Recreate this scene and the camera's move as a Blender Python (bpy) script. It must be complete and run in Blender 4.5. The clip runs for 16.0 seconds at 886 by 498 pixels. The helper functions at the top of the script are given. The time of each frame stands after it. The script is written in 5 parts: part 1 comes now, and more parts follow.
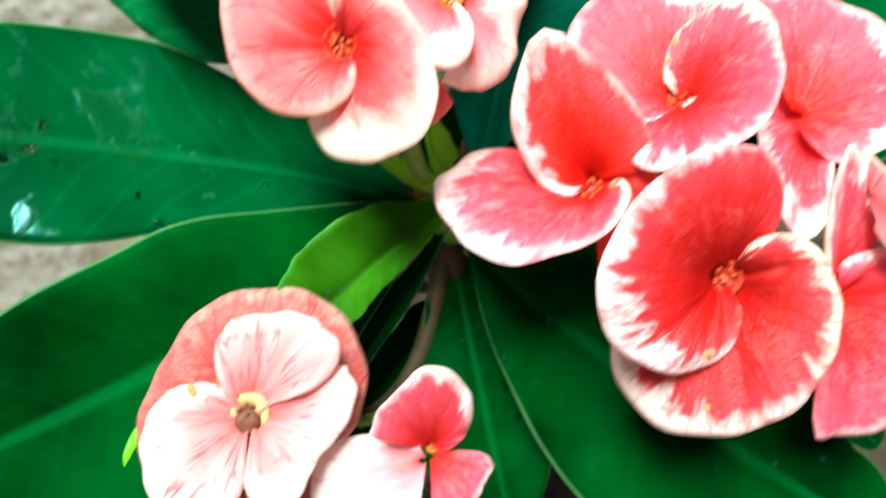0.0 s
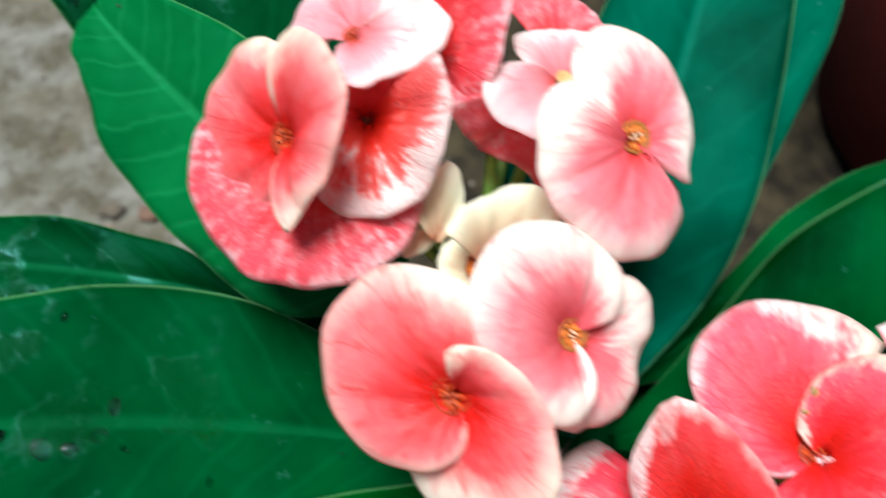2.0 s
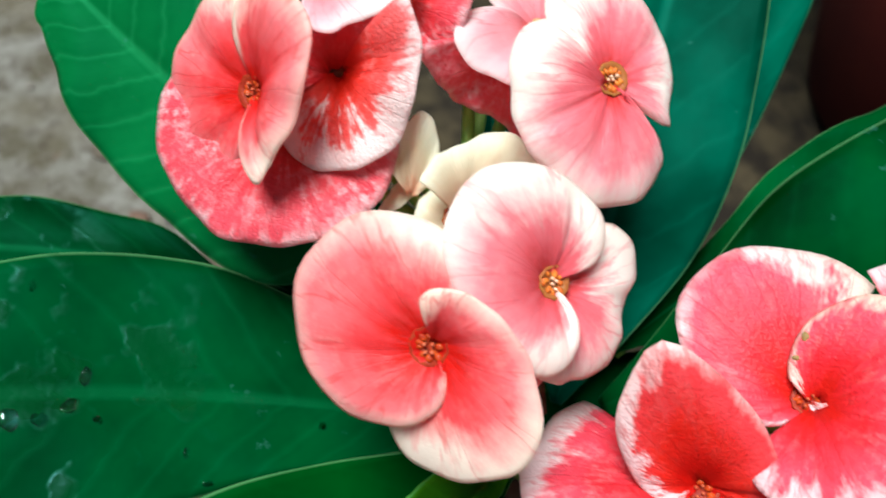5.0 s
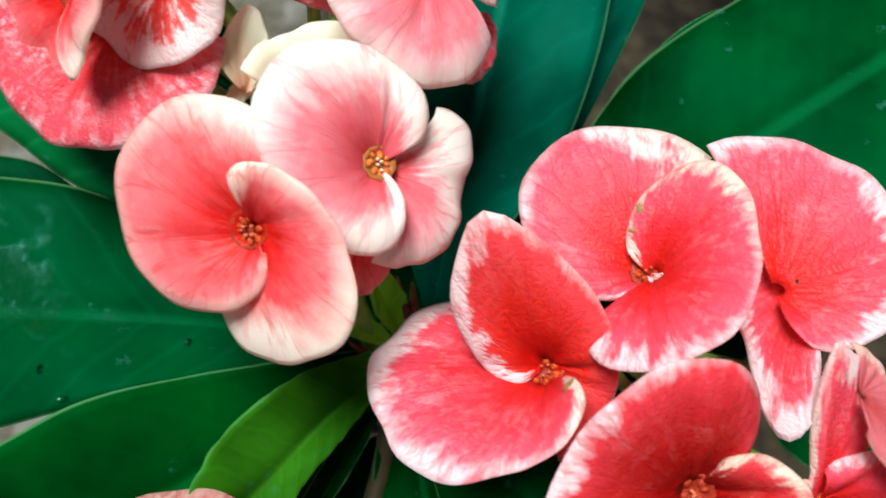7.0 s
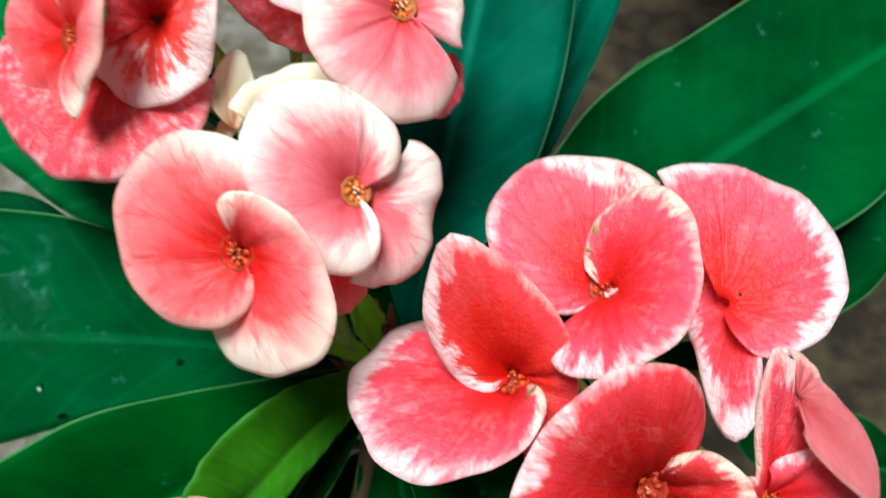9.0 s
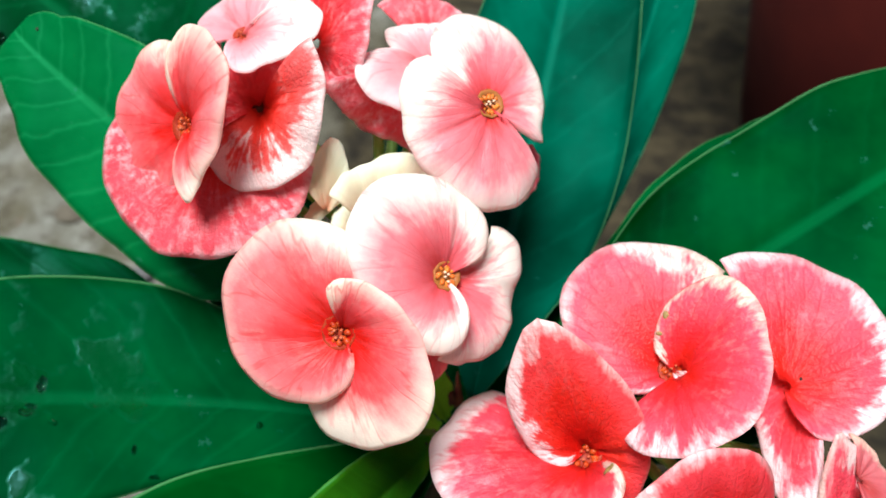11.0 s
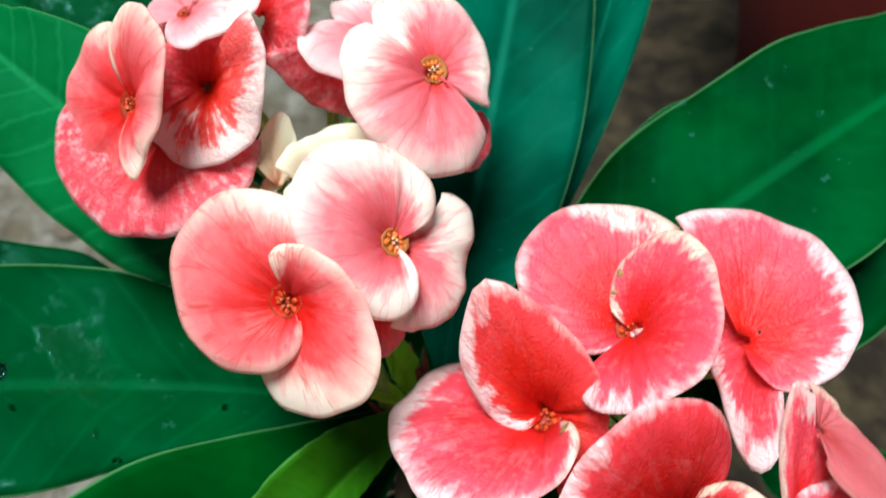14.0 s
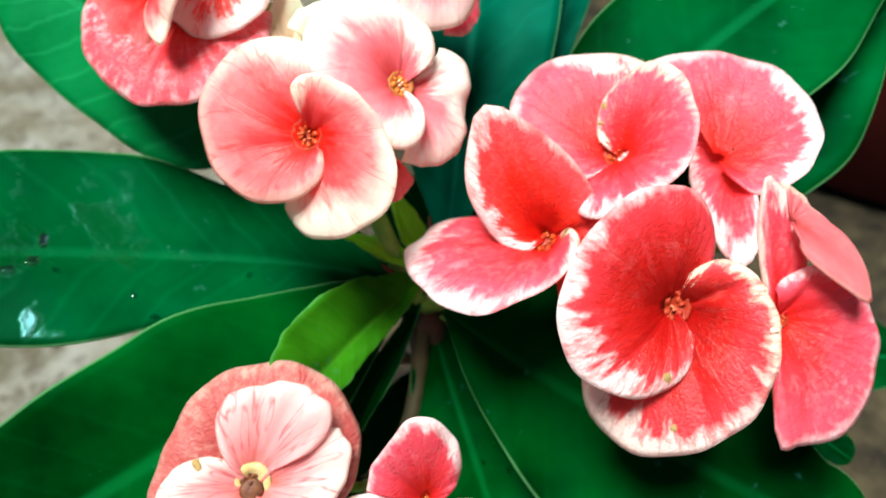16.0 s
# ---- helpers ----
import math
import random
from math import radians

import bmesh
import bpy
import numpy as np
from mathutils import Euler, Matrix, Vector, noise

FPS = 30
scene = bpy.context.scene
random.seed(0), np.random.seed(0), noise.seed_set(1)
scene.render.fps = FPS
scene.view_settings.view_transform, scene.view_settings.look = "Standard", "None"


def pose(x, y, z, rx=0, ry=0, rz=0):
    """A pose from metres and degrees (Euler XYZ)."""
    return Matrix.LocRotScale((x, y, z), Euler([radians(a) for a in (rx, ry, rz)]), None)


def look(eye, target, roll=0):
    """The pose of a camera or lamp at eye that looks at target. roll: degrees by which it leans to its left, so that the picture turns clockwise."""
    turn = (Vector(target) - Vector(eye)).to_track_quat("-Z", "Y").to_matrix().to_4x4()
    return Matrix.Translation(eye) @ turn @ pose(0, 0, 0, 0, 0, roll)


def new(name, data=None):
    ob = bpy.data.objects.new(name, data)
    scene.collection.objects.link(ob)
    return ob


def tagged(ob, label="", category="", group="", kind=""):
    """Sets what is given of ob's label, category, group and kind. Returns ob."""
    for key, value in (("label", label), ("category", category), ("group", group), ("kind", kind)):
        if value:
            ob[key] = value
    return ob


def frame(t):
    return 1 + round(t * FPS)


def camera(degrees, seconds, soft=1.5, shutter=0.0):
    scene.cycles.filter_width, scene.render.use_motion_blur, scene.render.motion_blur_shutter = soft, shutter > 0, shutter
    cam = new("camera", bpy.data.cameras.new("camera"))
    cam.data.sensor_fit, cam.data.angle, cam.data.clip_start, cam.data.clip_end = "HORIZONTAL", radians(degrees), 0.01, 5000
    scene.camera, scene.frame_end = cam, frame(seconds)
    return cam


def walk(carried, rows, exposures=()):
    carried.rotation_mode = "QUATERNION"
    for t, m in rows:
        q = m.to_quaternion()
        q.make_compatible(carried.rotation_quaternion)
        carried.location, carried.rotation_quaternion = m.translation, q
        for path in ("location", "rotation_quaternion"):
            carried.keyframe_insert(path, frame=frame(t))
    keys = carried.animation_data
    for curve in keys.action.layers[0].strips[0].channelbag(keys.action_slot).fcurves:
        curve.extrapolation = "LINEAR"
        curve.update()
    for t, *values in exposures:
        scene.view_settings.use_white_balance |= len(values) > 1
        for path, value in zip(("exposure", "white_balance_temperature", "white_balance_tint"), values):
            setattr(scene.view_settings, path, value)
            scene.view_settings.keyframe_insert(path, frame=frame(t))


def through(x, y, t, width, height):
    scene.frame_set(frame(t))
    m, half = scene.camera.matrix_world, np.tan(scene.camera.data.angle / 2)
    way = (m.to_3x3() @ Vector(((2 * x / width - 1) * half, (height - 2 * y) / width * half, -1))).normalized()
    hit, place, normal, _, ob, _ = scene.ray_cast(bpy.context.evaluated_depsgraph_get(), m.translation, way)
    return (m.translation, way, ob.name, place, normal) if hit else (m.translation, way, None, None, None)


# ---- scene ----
cam = camera(57.5, 16.0, soft=1.6, shutter=0.6)
cam.data.dof.use_dof, cam.data.dof.focus_distance, cam.data.dof.aperture_fstop = True, 0.137, 19.0
METRES, EYE, TILT, LEAN, TURN = 0.28, 0.43, -50.0, 0.0, 0.0
ROWS = [
    (0.0, 0.0, 0.0, 0.0, 0.0, 0.0, -0.0),
    (0.5, 0.0288, -0.0113, 0.0621, -0.23, 0.41, -0.8),
    (1.0, 0.0083, 0.0094, 0.1213, 0.42, 0.53, -2.4),
    (1.5, 0.0007, 0.0446, 0.1615, 1.11, 0.16, -2.71),
    (2.0, -0.0644, 0.0472, 0.2125, 1.31, -0.53, -4.28),
    (2.5, -0.1362, 0.0474, 0.2278, 0.91, -0.23, -5.57),
    (3.0, -0.1322, 0.0481, 0.2215, 0.91, -0.15, -5.3),
    (5.5, -0.0182, 0.0607, 0.1622, 0.93, 0.28, -1.78),
    (6.0, 0.0094, 0.0576, 0.1446, 0.57, 0.25, -0.83),
    (6.5, 0.0204, 0.0605, 0.1298, 0.37, -0.19, -0.36),
    (7.0, 0.0417, 0.0655, 0.1183, 0.21, -0.36, 0.34),
    (7.5, 0.0611, 0.066, 0.1082, 0.12, -0.18, 0.96),
    (8.0, 0.0656, 0.0557, 0.1045, -0.25, 0.5, 1.28),
    (8.5, 0.0645, 0.0438, 0.1034, -0.39, 1.04, 1.49),
    (9.0, 0.0509, 0.0234, 0.1112, -0.69, 1.87, 1.13),
    (9.5, 0.0221, -0.019, 0.1326, -0.91, 3.07, -0.01),
    (12.0, -0.0063, -0.0116, 0.1436, -0.37, 4.79, -0.11),
    (12.5, 0.0174, -0.0179, 0.1294, -0.07, 5.04, 0.87),
    (13.0, 0.0301, -0.0141, 0.1248, -0.08, 4.96, 1.17),
    (13.5, 0.0266, -0.0127, 0.1236, 0.19, 5.19, 1.29),
    (14.0, 0.0367, -0.0096, 0.1093, 0.28, 5.25, 2.19),
    (14.5, 0.0343, -0.0001, 0.0668, 0.65, 5.32, 3.54),
    (15.0, 0.0386, -0.0223, 0.0263, -0.71, 5.63, 4.89),
    (15.5, 0.0287, -0.0409, -0.0051, -0.33, 6.41, 5.59),
    (16.0, 0.0099, -0.0507, -0.0293, -0.52, 7.01, 6.07),
]
EXPOSURES = [(0.0, 1.58, 6100, 3), (0.5, 1.08, 6100, 4), (1.0, 1.04, 6050, 5), (1.5, 0.90, 5900, 8), (2.5, 0.77, 5850, 9), (8.5, 0.67, 5850, 9), (9.6, 0.88, 5850, 7), (11.9, 0.84, 5850, 8), (14.0, 0.74, 5900, 8), (15.3, 1.05, 6050, 5), (16.0, 1.30, 6100, 4)]
walk(cam, [(t, pose(0, 0, EYE, TILT, LEAN, TURN) @ pose(METRES * x, METRES * y, METRES * z, 90 + pitch, roll, yaw)) for t, x, y, z, yaw, pitch, roll in ROWS],
     exposures=EXPOSURES)

# ---- world, sun ----
SUN_UP, SUN_ROUND = 77.0, 140.0      # degrees above the horizon; round from the back towards the left
world = bpy.data.worlds.new("sky")
scene.world = world
world.use_nodes = True
wn, wl = world.node_tree.nodes, world.node_tree.links
sky = wn.new("ShaderNodeTexSky")
sky.sky_type, sky.sun_disc = "NISHITA", False
sky.sun_elevation, sky.sun_rotation = radians(SUN_UP), radians(-SUN_ROUND)
wn["Background"].inputs["Strength"].default_value = 0.016
wl.new(sky.outputs["Color"], wn["Background"].inputs["Color"])
sun = new("sun", bpy.data.lights.new("sun", "SUN"))
sun.data.energy, sun.data.angle, sun.data.color = 5.2, radians(26), (1.0, 0.95, 0.86)
a, b = radians(SUN_UP), radians(SUN_ROUND)
sun.matrix_world = look((-math.sin(b) * math.cos(a), math.cos(b) * math.cos(a), math.sin(a)), (0, 0, 0))


# ---- materials ----
class Nodes:
    """A small wrapper that makes node trees short to write."""

    def __init__(self, name):
        self.mat = bpy.data.materials.new(name)
        self.mat.use_nodes = True
        self.t = self.mat.node_tree
        self.t.nodes.clear()

    def add(self, kind, inputs=()):
        node = self.t.nodes.new("ShaderNode" + kind)
        for key, value in dict(inputs).items():
            if isinstance(value, bpy.types.NodeSocket):
                self.t.links.new(value, node.inputs[key])
            else:
                node.inputs[key].default_value = value
        return node

    def math(self, op, a, b=0.0, c=0.0, clamp=False):
        node = self.add("Math", {0: a, 1: b, 2: c})
        node.operation, node.use_clamp = op, clamp
        return node.outputs[0]

    def ramp(self, fac, stops):
        node = self.add("ValToRGB", {0: fac})
        el = node.color_ramp.elements
        while len(el) < len(stops):
            el.new(0.5)
        for e, (at, col) in zip(el, stops):
            e.position, e.color = at, (*col, 1) if len(col) == 3 else col
        return node.outputs[0]

    def mix(self, fac, a, b, how="MIX"):
        node = self.add("Mix")
        node.data_type, node.blend_type = "RGBA", how
        for key, value in ((0, fac), (6, a), (7, b)):
            if isinstance(value, bpy.types.NodeSocket):
                self.t.links.new(value, node.inputs[key])
            elif key:
                node.inputs[key].default_value = (*value, 1)
            else:
                node.inputs[key].default_value = value
        return node.outputs[2]

    def noise(self, vec, scale, detail=3.0, rough=0.55):
        return self.add("TexNoise", {"Vector": vec, "Scale": scale, "Detail": detail, "Roughness": rough}).outputs[0]

    def vec(self, x, y, z=0.0):
        return self.add("CombineXYZ", {0: x, 1: y, 2: z}).outputs[0]

    def uv(self, layer="shape"):
        source = self.add("UVMap")
        source.uv_map = layer
        node = self.add("SeparateXYZ", {0: source.outputs[0]})
        return node.outputs[0], node.outputs[1]

    def place(self):
        return self.add("NewGeometry").outputs["Position"]

    def chance(self):
        return self.add("ObjectInfo").outputs["Random"]

    def bump(self, height, strength, distance=0.001):
        return self.add("Bump", {"Height": height, "Strength": strength, "Distance": distance}).outputs[0]

    def finish(self, color, rough, normal=None, through=0.0, through_color=None, specular=0.5, tint=None):
        ins = {"Base Color": color, "Roughness": rough, "Specular IOR Level": specular}
        if tint:
            ins["Specular Tint"] = (*tint, 1) if isinstance(tint, tuple) else tint
        if normal:
            ins["Normal"] = normal
        shader = self.add("BsdfPrincipled", ins).outputs[0]
        if through:
            glow = {"Color": through_color or color}
            if normal:
                glow["Normal"] = normal
            shader = self.add("MixShader", {0: through, 1: shader, 2: self.add("BsdfTranslucent", glow).outputs[0]}).outputs[0]
        out = self.add("OutputMaterial", {0: shader})
        return self.mat


def bract_material(name, core, warm, flesh, rim, core_to, soft, ragged, mottle, vein, vein_color, rims=1.0):
    """Radial pigment of a bract: core at its foot, warm and light flesh, and a pale rim whose inner border is feathered along the veins.
    shape.x runs round, shape.y outwards from 0 to 1; edge.x is the width of the pale rim there, edge.y how creamy it is; rims widens all pale rims."""
    m = Nodes(name)
    u, v = m.uv()
    wide, creamy = m.uv("edge")
    wide = m.math("MULTIPLY", wide, rims)
    luck = m.math("MULTIPLY", m.chance(), 37.0)
    fine = m.noise(m.vec(m.math("MULTIPLY", u, 62.0), m.math("MULTIPLY", v, 3.4), luck), 1.0, 3.0, 0.6)
    streak = m.noise(m.vec(m.math("MULTIPLY", u, 26.0), m.math("MULTIPLY", v, 2.4), luck), 1.0, 4.0, 0.62)
    blotch = m.noise(m.vec(m.math("MULTIPLY", u, 9.0), m.math("MULTIPLY", v, 4.0), luck), 1.0, 3.0, 0.6)
    wander = m.math("ADD", v, m.math("ADD", m.math("MULTIPLY", m.math("SUBTRACT", blotch, 0.5), 0.45), m.math("MULTIPLY", m.math("SUBTRACT", streak, 0.5), 0.45)))
    paint = m.ramp(wander, [(0.0, core), (core_to, core), (core_to + 0.24, warm), (0.88, flesh)])
    # pale flecks between the veins
    cell = m.math("ADD", m.math("MULTIPLY", m.noise(m.place(), 800.0, 3.0, 0.6), 0.50), m.math("MULTIPLY", fine, 0.50))
    cloud = m.ramp(cell, [(0.47, (0, 0, 0)), (0.63, (1, 1, 1))])
    patchy = m.ramp(m.noise(m.place(), 120.0, 2.0), [(0.40, (0.15, 0.15, 0.15)), (0.62, (1, 1, 1))])
    far = m.ramp(v, [(0.20, (0, 0, 0)), (0.65, (1, 1, 1))])
    pale = m.mix(creamy, rim, (0.90, 0.82, 0.60))
    paint = m.mix(m.math("MULTIPLY", m.math("MULTIPLY", cloud, m.math("MULTIPLY", far, patchy)), mottle), paint, pale)
    # the rim
    jag = m.math("ADD", m.math("MULTIPLY", m.math("SUBTRACT", fine, 0.5), 2.6 * ragged), m.math("MULTIPLY", m.math("SUBTRACT", streak, 0.5), 3.4 * ragged))
    jag = m.math("ADD", m.math("ADD", jag, m.math("MULTIPLY", m.math("SUBTRACT", blotch, 0.5), 1.6 * ragged)), 1.0)
    reach = m.math("SUBTRACT", m.math("MULTIPLY", wide, jag), m.math("SUBTRACT", 1.0, v))
    edge = m.math("ADD", m.math("DIVIDE", reach, soft), 0.12, clamp=True)
    hemline = m.ramp(v, [(0.96, (0, 0, 0)), (0.99, (0.30, 0.30, 0.30))])
    edge = m.math("MAXIMUM", edge, m.math("MULTIPLY", hemline, m.math("MULTIPLY", wide, 8.0, clamp=True)))
    paint = m.mix(m.math("MULTIPLY", edge, 0.95), paint, pale)
    # veins: faint over the flesh, dark and branching where they run out into the pale rim
    lines = m.noise(m.vec(m.math("MULTIPLY", u, 30.0), m.math("MULTIPLY", v, 1.3), m.math("ADD", luck, 9.0)), 1.0, 2.0, 0.45)
    thin = m.ramp(m.math("ABSOLUTE", m.math("SUBTRACT", lines, 0.5)), [(0.0, (1, 1, 1)), (0.035, (0, 0, 0))])
    broken = m.ramp(m.noise(m.place(), 200.0, 2.0), [(0.38, (0.2, 0.2, 0.2)), (0.62, (1, 1, 1))])
    paint = m.mix(m.math("MULTIPLY", m.math("MULTIPLY", thin, broken), vein), paint, vein_color)
    sway = m.math("MULTIPLY", m.noise(m.vec(m.math("MULTIPLY", u, 20.0), m.math("MULTIPLY", v, 9.0), luck), 1.0, 2.0), 1.3)
    twigs = m.noise(m.vec(m.math("ADD", m.math("MULTIPLY", u, 56.0), sway), m.math("MULTIPLY", v, 2.6), m.math("ADD", luck, 3.0)), 1.0, 2.0, 0.5)
    twig = m.ramp(m.math("ABSOLUTE", m.math("SUBTRACT", twigs, 0.5)), [(0.0, (1, 1, 1)), (0.022, (0.55, 0.55, 0.55)), (0.045, (0, 0, 0))])
    inner = m.ramp(reach, [(0.0, (1, 1, 1)), (0.10, (0.60, 0.60, 0.60)), (0.28, (0, 0, 0))])
    paint = m.mix(m.math("MULTIPLY", m.math("MULTIPLY", twig, edge), m.math("MULTIPLY", inner, ragged)), paint, vein_color)
    grain = m.noise(m.place(), 1500.0, 2.0, 0.6)
    relief = m.math("ADD", m.math("MULTIPLY", streak, 0.5), m.math("ADD", m.math("MULTIPLY", grain, 0.95 * ragged), m.math("MULTIPLY", thin, -0.22)))
    return m.finish(paint, 0.38, m.bump(relief, 0.22 + 0.32 * ragged, 0.0008), 0.54, m.mix(0.30, paint, (0.96, 0.78, 0.73)), specular=0.16 + 0.16 * ragged)


PINK = bract_material("coral bract", (0.78, 0.016, 0.008), (0.86, 0.030, 0.045), (0.90, 0.110, 0.180), (0.93, 0.83, 0.85), 0.14, 0.13, 0.85, 0.22, 0.34, (0.66, 0.012, 0.035), 1.12)
CORAL = bract_material("mottled coral bract", (0.72, 0.014, 0.010), (0.83, 0.032, 0.044), (0.88, 0.11, 0.155), (0.93, 0.77, 0.79), 0.14, 0.14, 0.90, 0.80, 0.28, (0.68, 0.018, 0.04), 1.2)
RED = bract_material("orange red bract", (0.70, 0.006, 0.001), (0.82, 0.026, 0.012), (0.87, 0.070, 0.085), (0.93, 0.82, 0.83), 0.24, 0.12, 0.90, 0.07, 0.30, (0.58, 0.008, 0.014), 1.25)
MOTTLED = bract_material("orange coral bract", (0.78, 0.020, 0.004), (0.87, 0.060, 0.042), (0.91, 0.20, 0.20), (0.93, 0.86, 0.85), 0.20, 0.14, 0.95, 0.40, 0.28, (0.72, 0.02, 0.02), 1.2)
# deep red, taken darker than RED to hold the shade on the bowl flower
CRIMSON = bract_material("deep red bract with shade in it", (0.46, 0.003, 0.002), (0.62, 0.012, 0.010), (0.80, 0.050, 0.072), (0.91, 0.77, 0.78), 0.28, 0.12, 0.90, 0.12, 0.30, (0.46, 0.006, 0.010), 1.15)
CREAM = bract_material("salmon bract with cream edge", (0.72, 0.012, 0.006), (0.85, 0.070, 0.080), (0.90, 0.27, 0.29), (0.93, 0.90, 0.80), 0.20, 0.32, 0.26, 0.16, 0.55, (0.74, 0.05, 0.055), 1.15)
BLUSH = bract_material("blush bract with white edge", (0.72, 0.045, 0.040), (0.88, 0.17, 0.21), (0.91, 0.39, 0.44), (0.93, 0.92, 0.86), 0.07, 0.34, 0.32, 0.20, 0.45, (0.78, 0.12, 0.16), 1.3)
WHITE = bract_material("pinkish white bract", (0.78, 0.14, 0.12), (0.87, 0.33, 0.38), (0.90, 0.58, 0.63), (0.92, 0.88, 0.87), 0.05, 0.40, 0.24, 0.22, 0.55, (0.76, 0.16, 0.20), 1.2)
VEINED = bract_material("white bract with pink veins", (0.74, 0.15, 0.11), (0.84, 0.30, 0.31), (0.86, 0.50, 0.50), (0.89, 0.80, 0.75), 0.05, 0.40, 0.24, 0.22, 0.95, (0.66, 0.08, 0.10))
MAUVE = bract_material("faded pink bract", (0.50, 0.07, 0.07), (0.58, 0.12, 0.14), (0.66, 0.20, 0.22), (0.80, 0.50, 0.46), 0.1, 0.20, 0.4, 0.10, 0.15, (0.48, 0.05, 0.07))
DULL = bract_material("faded red bract", (0.40, 0.045, 0.045), (0.45, 0.065, 0.062), (0.50, 0.105, 0.098), (0.62, 0.33, 0.29), 0.1, 0.10, 0.9, 0.70, 0.2, (0.40, 0.04, 0.045))
BUD = bract_material("greenish cream bract", (0.74, 0.34, 0.18), (0.80, 0.66, 0.46), (0.80, 0.83, 0.62), (0.86, 0.90, 0.74), 0.08, 0.30, 0.3, 0.1, 0.1, (0.72, 0.50, 0.34))


def leaf_material(name, dark, light, rib, through, glow, rough, sheen, veining, wet=0.0):
    """Leaf green with a paler midrib, faint side veins, a thin light margin and water marks; shape.x runs across from -1 to 1, shape.y from
    foot to tip. wet: share of the surface under a film of water."""
    m = Nodes(name)
    u, v = m.uv()
    side = m.math("ABSOLUTE", u)
    luck = m.math("MULTIPLY", m.chance(), 31.0)
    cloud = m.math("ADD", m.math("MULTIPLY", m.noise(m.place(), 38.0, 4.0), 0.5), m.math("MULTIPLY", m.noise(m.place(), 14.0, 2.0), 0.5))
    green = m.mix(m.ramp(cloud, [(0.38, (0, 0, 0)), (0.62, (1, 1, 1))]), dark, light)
    wobble = m.math("MULTIPLY", m.noise(m.vec(m.math("MULTIPLY", u, 2.0), m.math("MULTIPLY", v, 5.0), luck), 1.0), 0.7)
    run = m.math("ADD", m.math("SUBTRACT", m.math("MULTIPLY", v, 11.0), m.math("MULTIPLY", side, 1.6)), wobble)
    comb = m.math("ABSOLUTE", m.math("SUBTRACT", m.math("FRACT", run), 0.5))
    veins = m.ramp(comb, [(0.0, (1, 1, 1)), (0.03, (0.7, 0.7, 0.7)), (0.11, (0, 0, 0))])
    beside = m.ramp(comb, [(0.10, (0, 0, 0)), (0.18, (1, 1, 1)), (0.32, (0, 0, 0))])
    middle = m.ramp(side, [(0.0, (1, 1, 1)), (0.025, (1, 1, 1)), (0.075, (0, 0, 0))])
    margin = m.ramp(side, [(0.975, (0, 0, 0)), (0.992, (1, 1, 1))])
    green = m.mix(m.math("MULTIPLY", beside, veining * 0.8), green, dark)
    green = m.mix(m.math("MULTIPLY", veins, veining), green, rib)
    green = m.mix(m.math("MULTIPLY", middle, 0.30), green, rib)
    green = m.mix(m.math("MULTIPLY", margin, 0.30), green, (0.14, 0.38, 0.15))
    stain = m.ramp(m.noise(m.place(), 110.0, 5.0, 0.65), [(0.62, (0, 0, 0)), (0.72, (1, 1, 1))])
    green = m.mix(m.math("MULTIPLY", stain, 0.25), green, dark)
    chalk = m.ramp(m.noise(m.add("VectorMath", {0: m.place(), 1: (0.3, 0.7, 0.1)}).outputs[0], 130.0, 4.0, 0.65), [(0.66, (0, 0, 0)), (0.74, (1, 1, 1))])
    green = m.mix(m.math("MULTIPLY", chalk, 0.30), green, (0.05, 0.20, 0.17))
    height = m.math("ADD", m.math("MULTIPLY", veins, -0.06 - veining), m.math("ADD", m.math("MULTIPLY", m.noise(m.place(), 120.0, 3.0), 0.7), m.math("ADD", m.math("MULTIPLY", middle, -0.3), m.math("MULTIPLY", comb, 0.15 + 3.0 * veining))))
    gloss = m.math("ADD", rough, m.math("MULTIPLY", m.noise(m.place(), 70.0, 4.0), 0.25))
    shine = m.math("MULTIPLY", sheen, 1.0)
    polish = (0.12, 1.0, 0.7)
    if wet:
        film = m.ramp(m.noise(m.place(), 90.0, 3.0, 0.5), [(0.58 - wet, (0, 0, 0)), (0.65 - wet, (1, 1, 1))])
        film = m.math("MULTIPLY", film, m.ramp(m.math("SUBTRACT", v, m.math("MULTIPLY", side, 0.15)), [(0.38, (0, 0, 0)), (0.52, (1, 1, 1))]))
        green = m.mix(m.math("MULTIPLY", film, 0.35), green, (0.001, 0.040, 0.004))
        gloss = m.math("SUBTRACT", gloss, m.math("MULTIPLY", film, rough - 0.10), clamp=True)
        shine = m.math("ADD", sheen, m.math("MULTIPLY", film, 0.36))
        height = m.math("ADD", height, m.math("MULTIPLY", film, m.math("MULTIPLY", m.noise(m.place(), 260.0, 2.0), 0.9)))
        polish = m.mix(film, polish, (0.35, 0.85, 1.0))
    return m.finish(green, gloss, m.bump(height, 0.35, 0.0006), through, m.mix(0.5, green, glow), specular=shine, tint=polish)


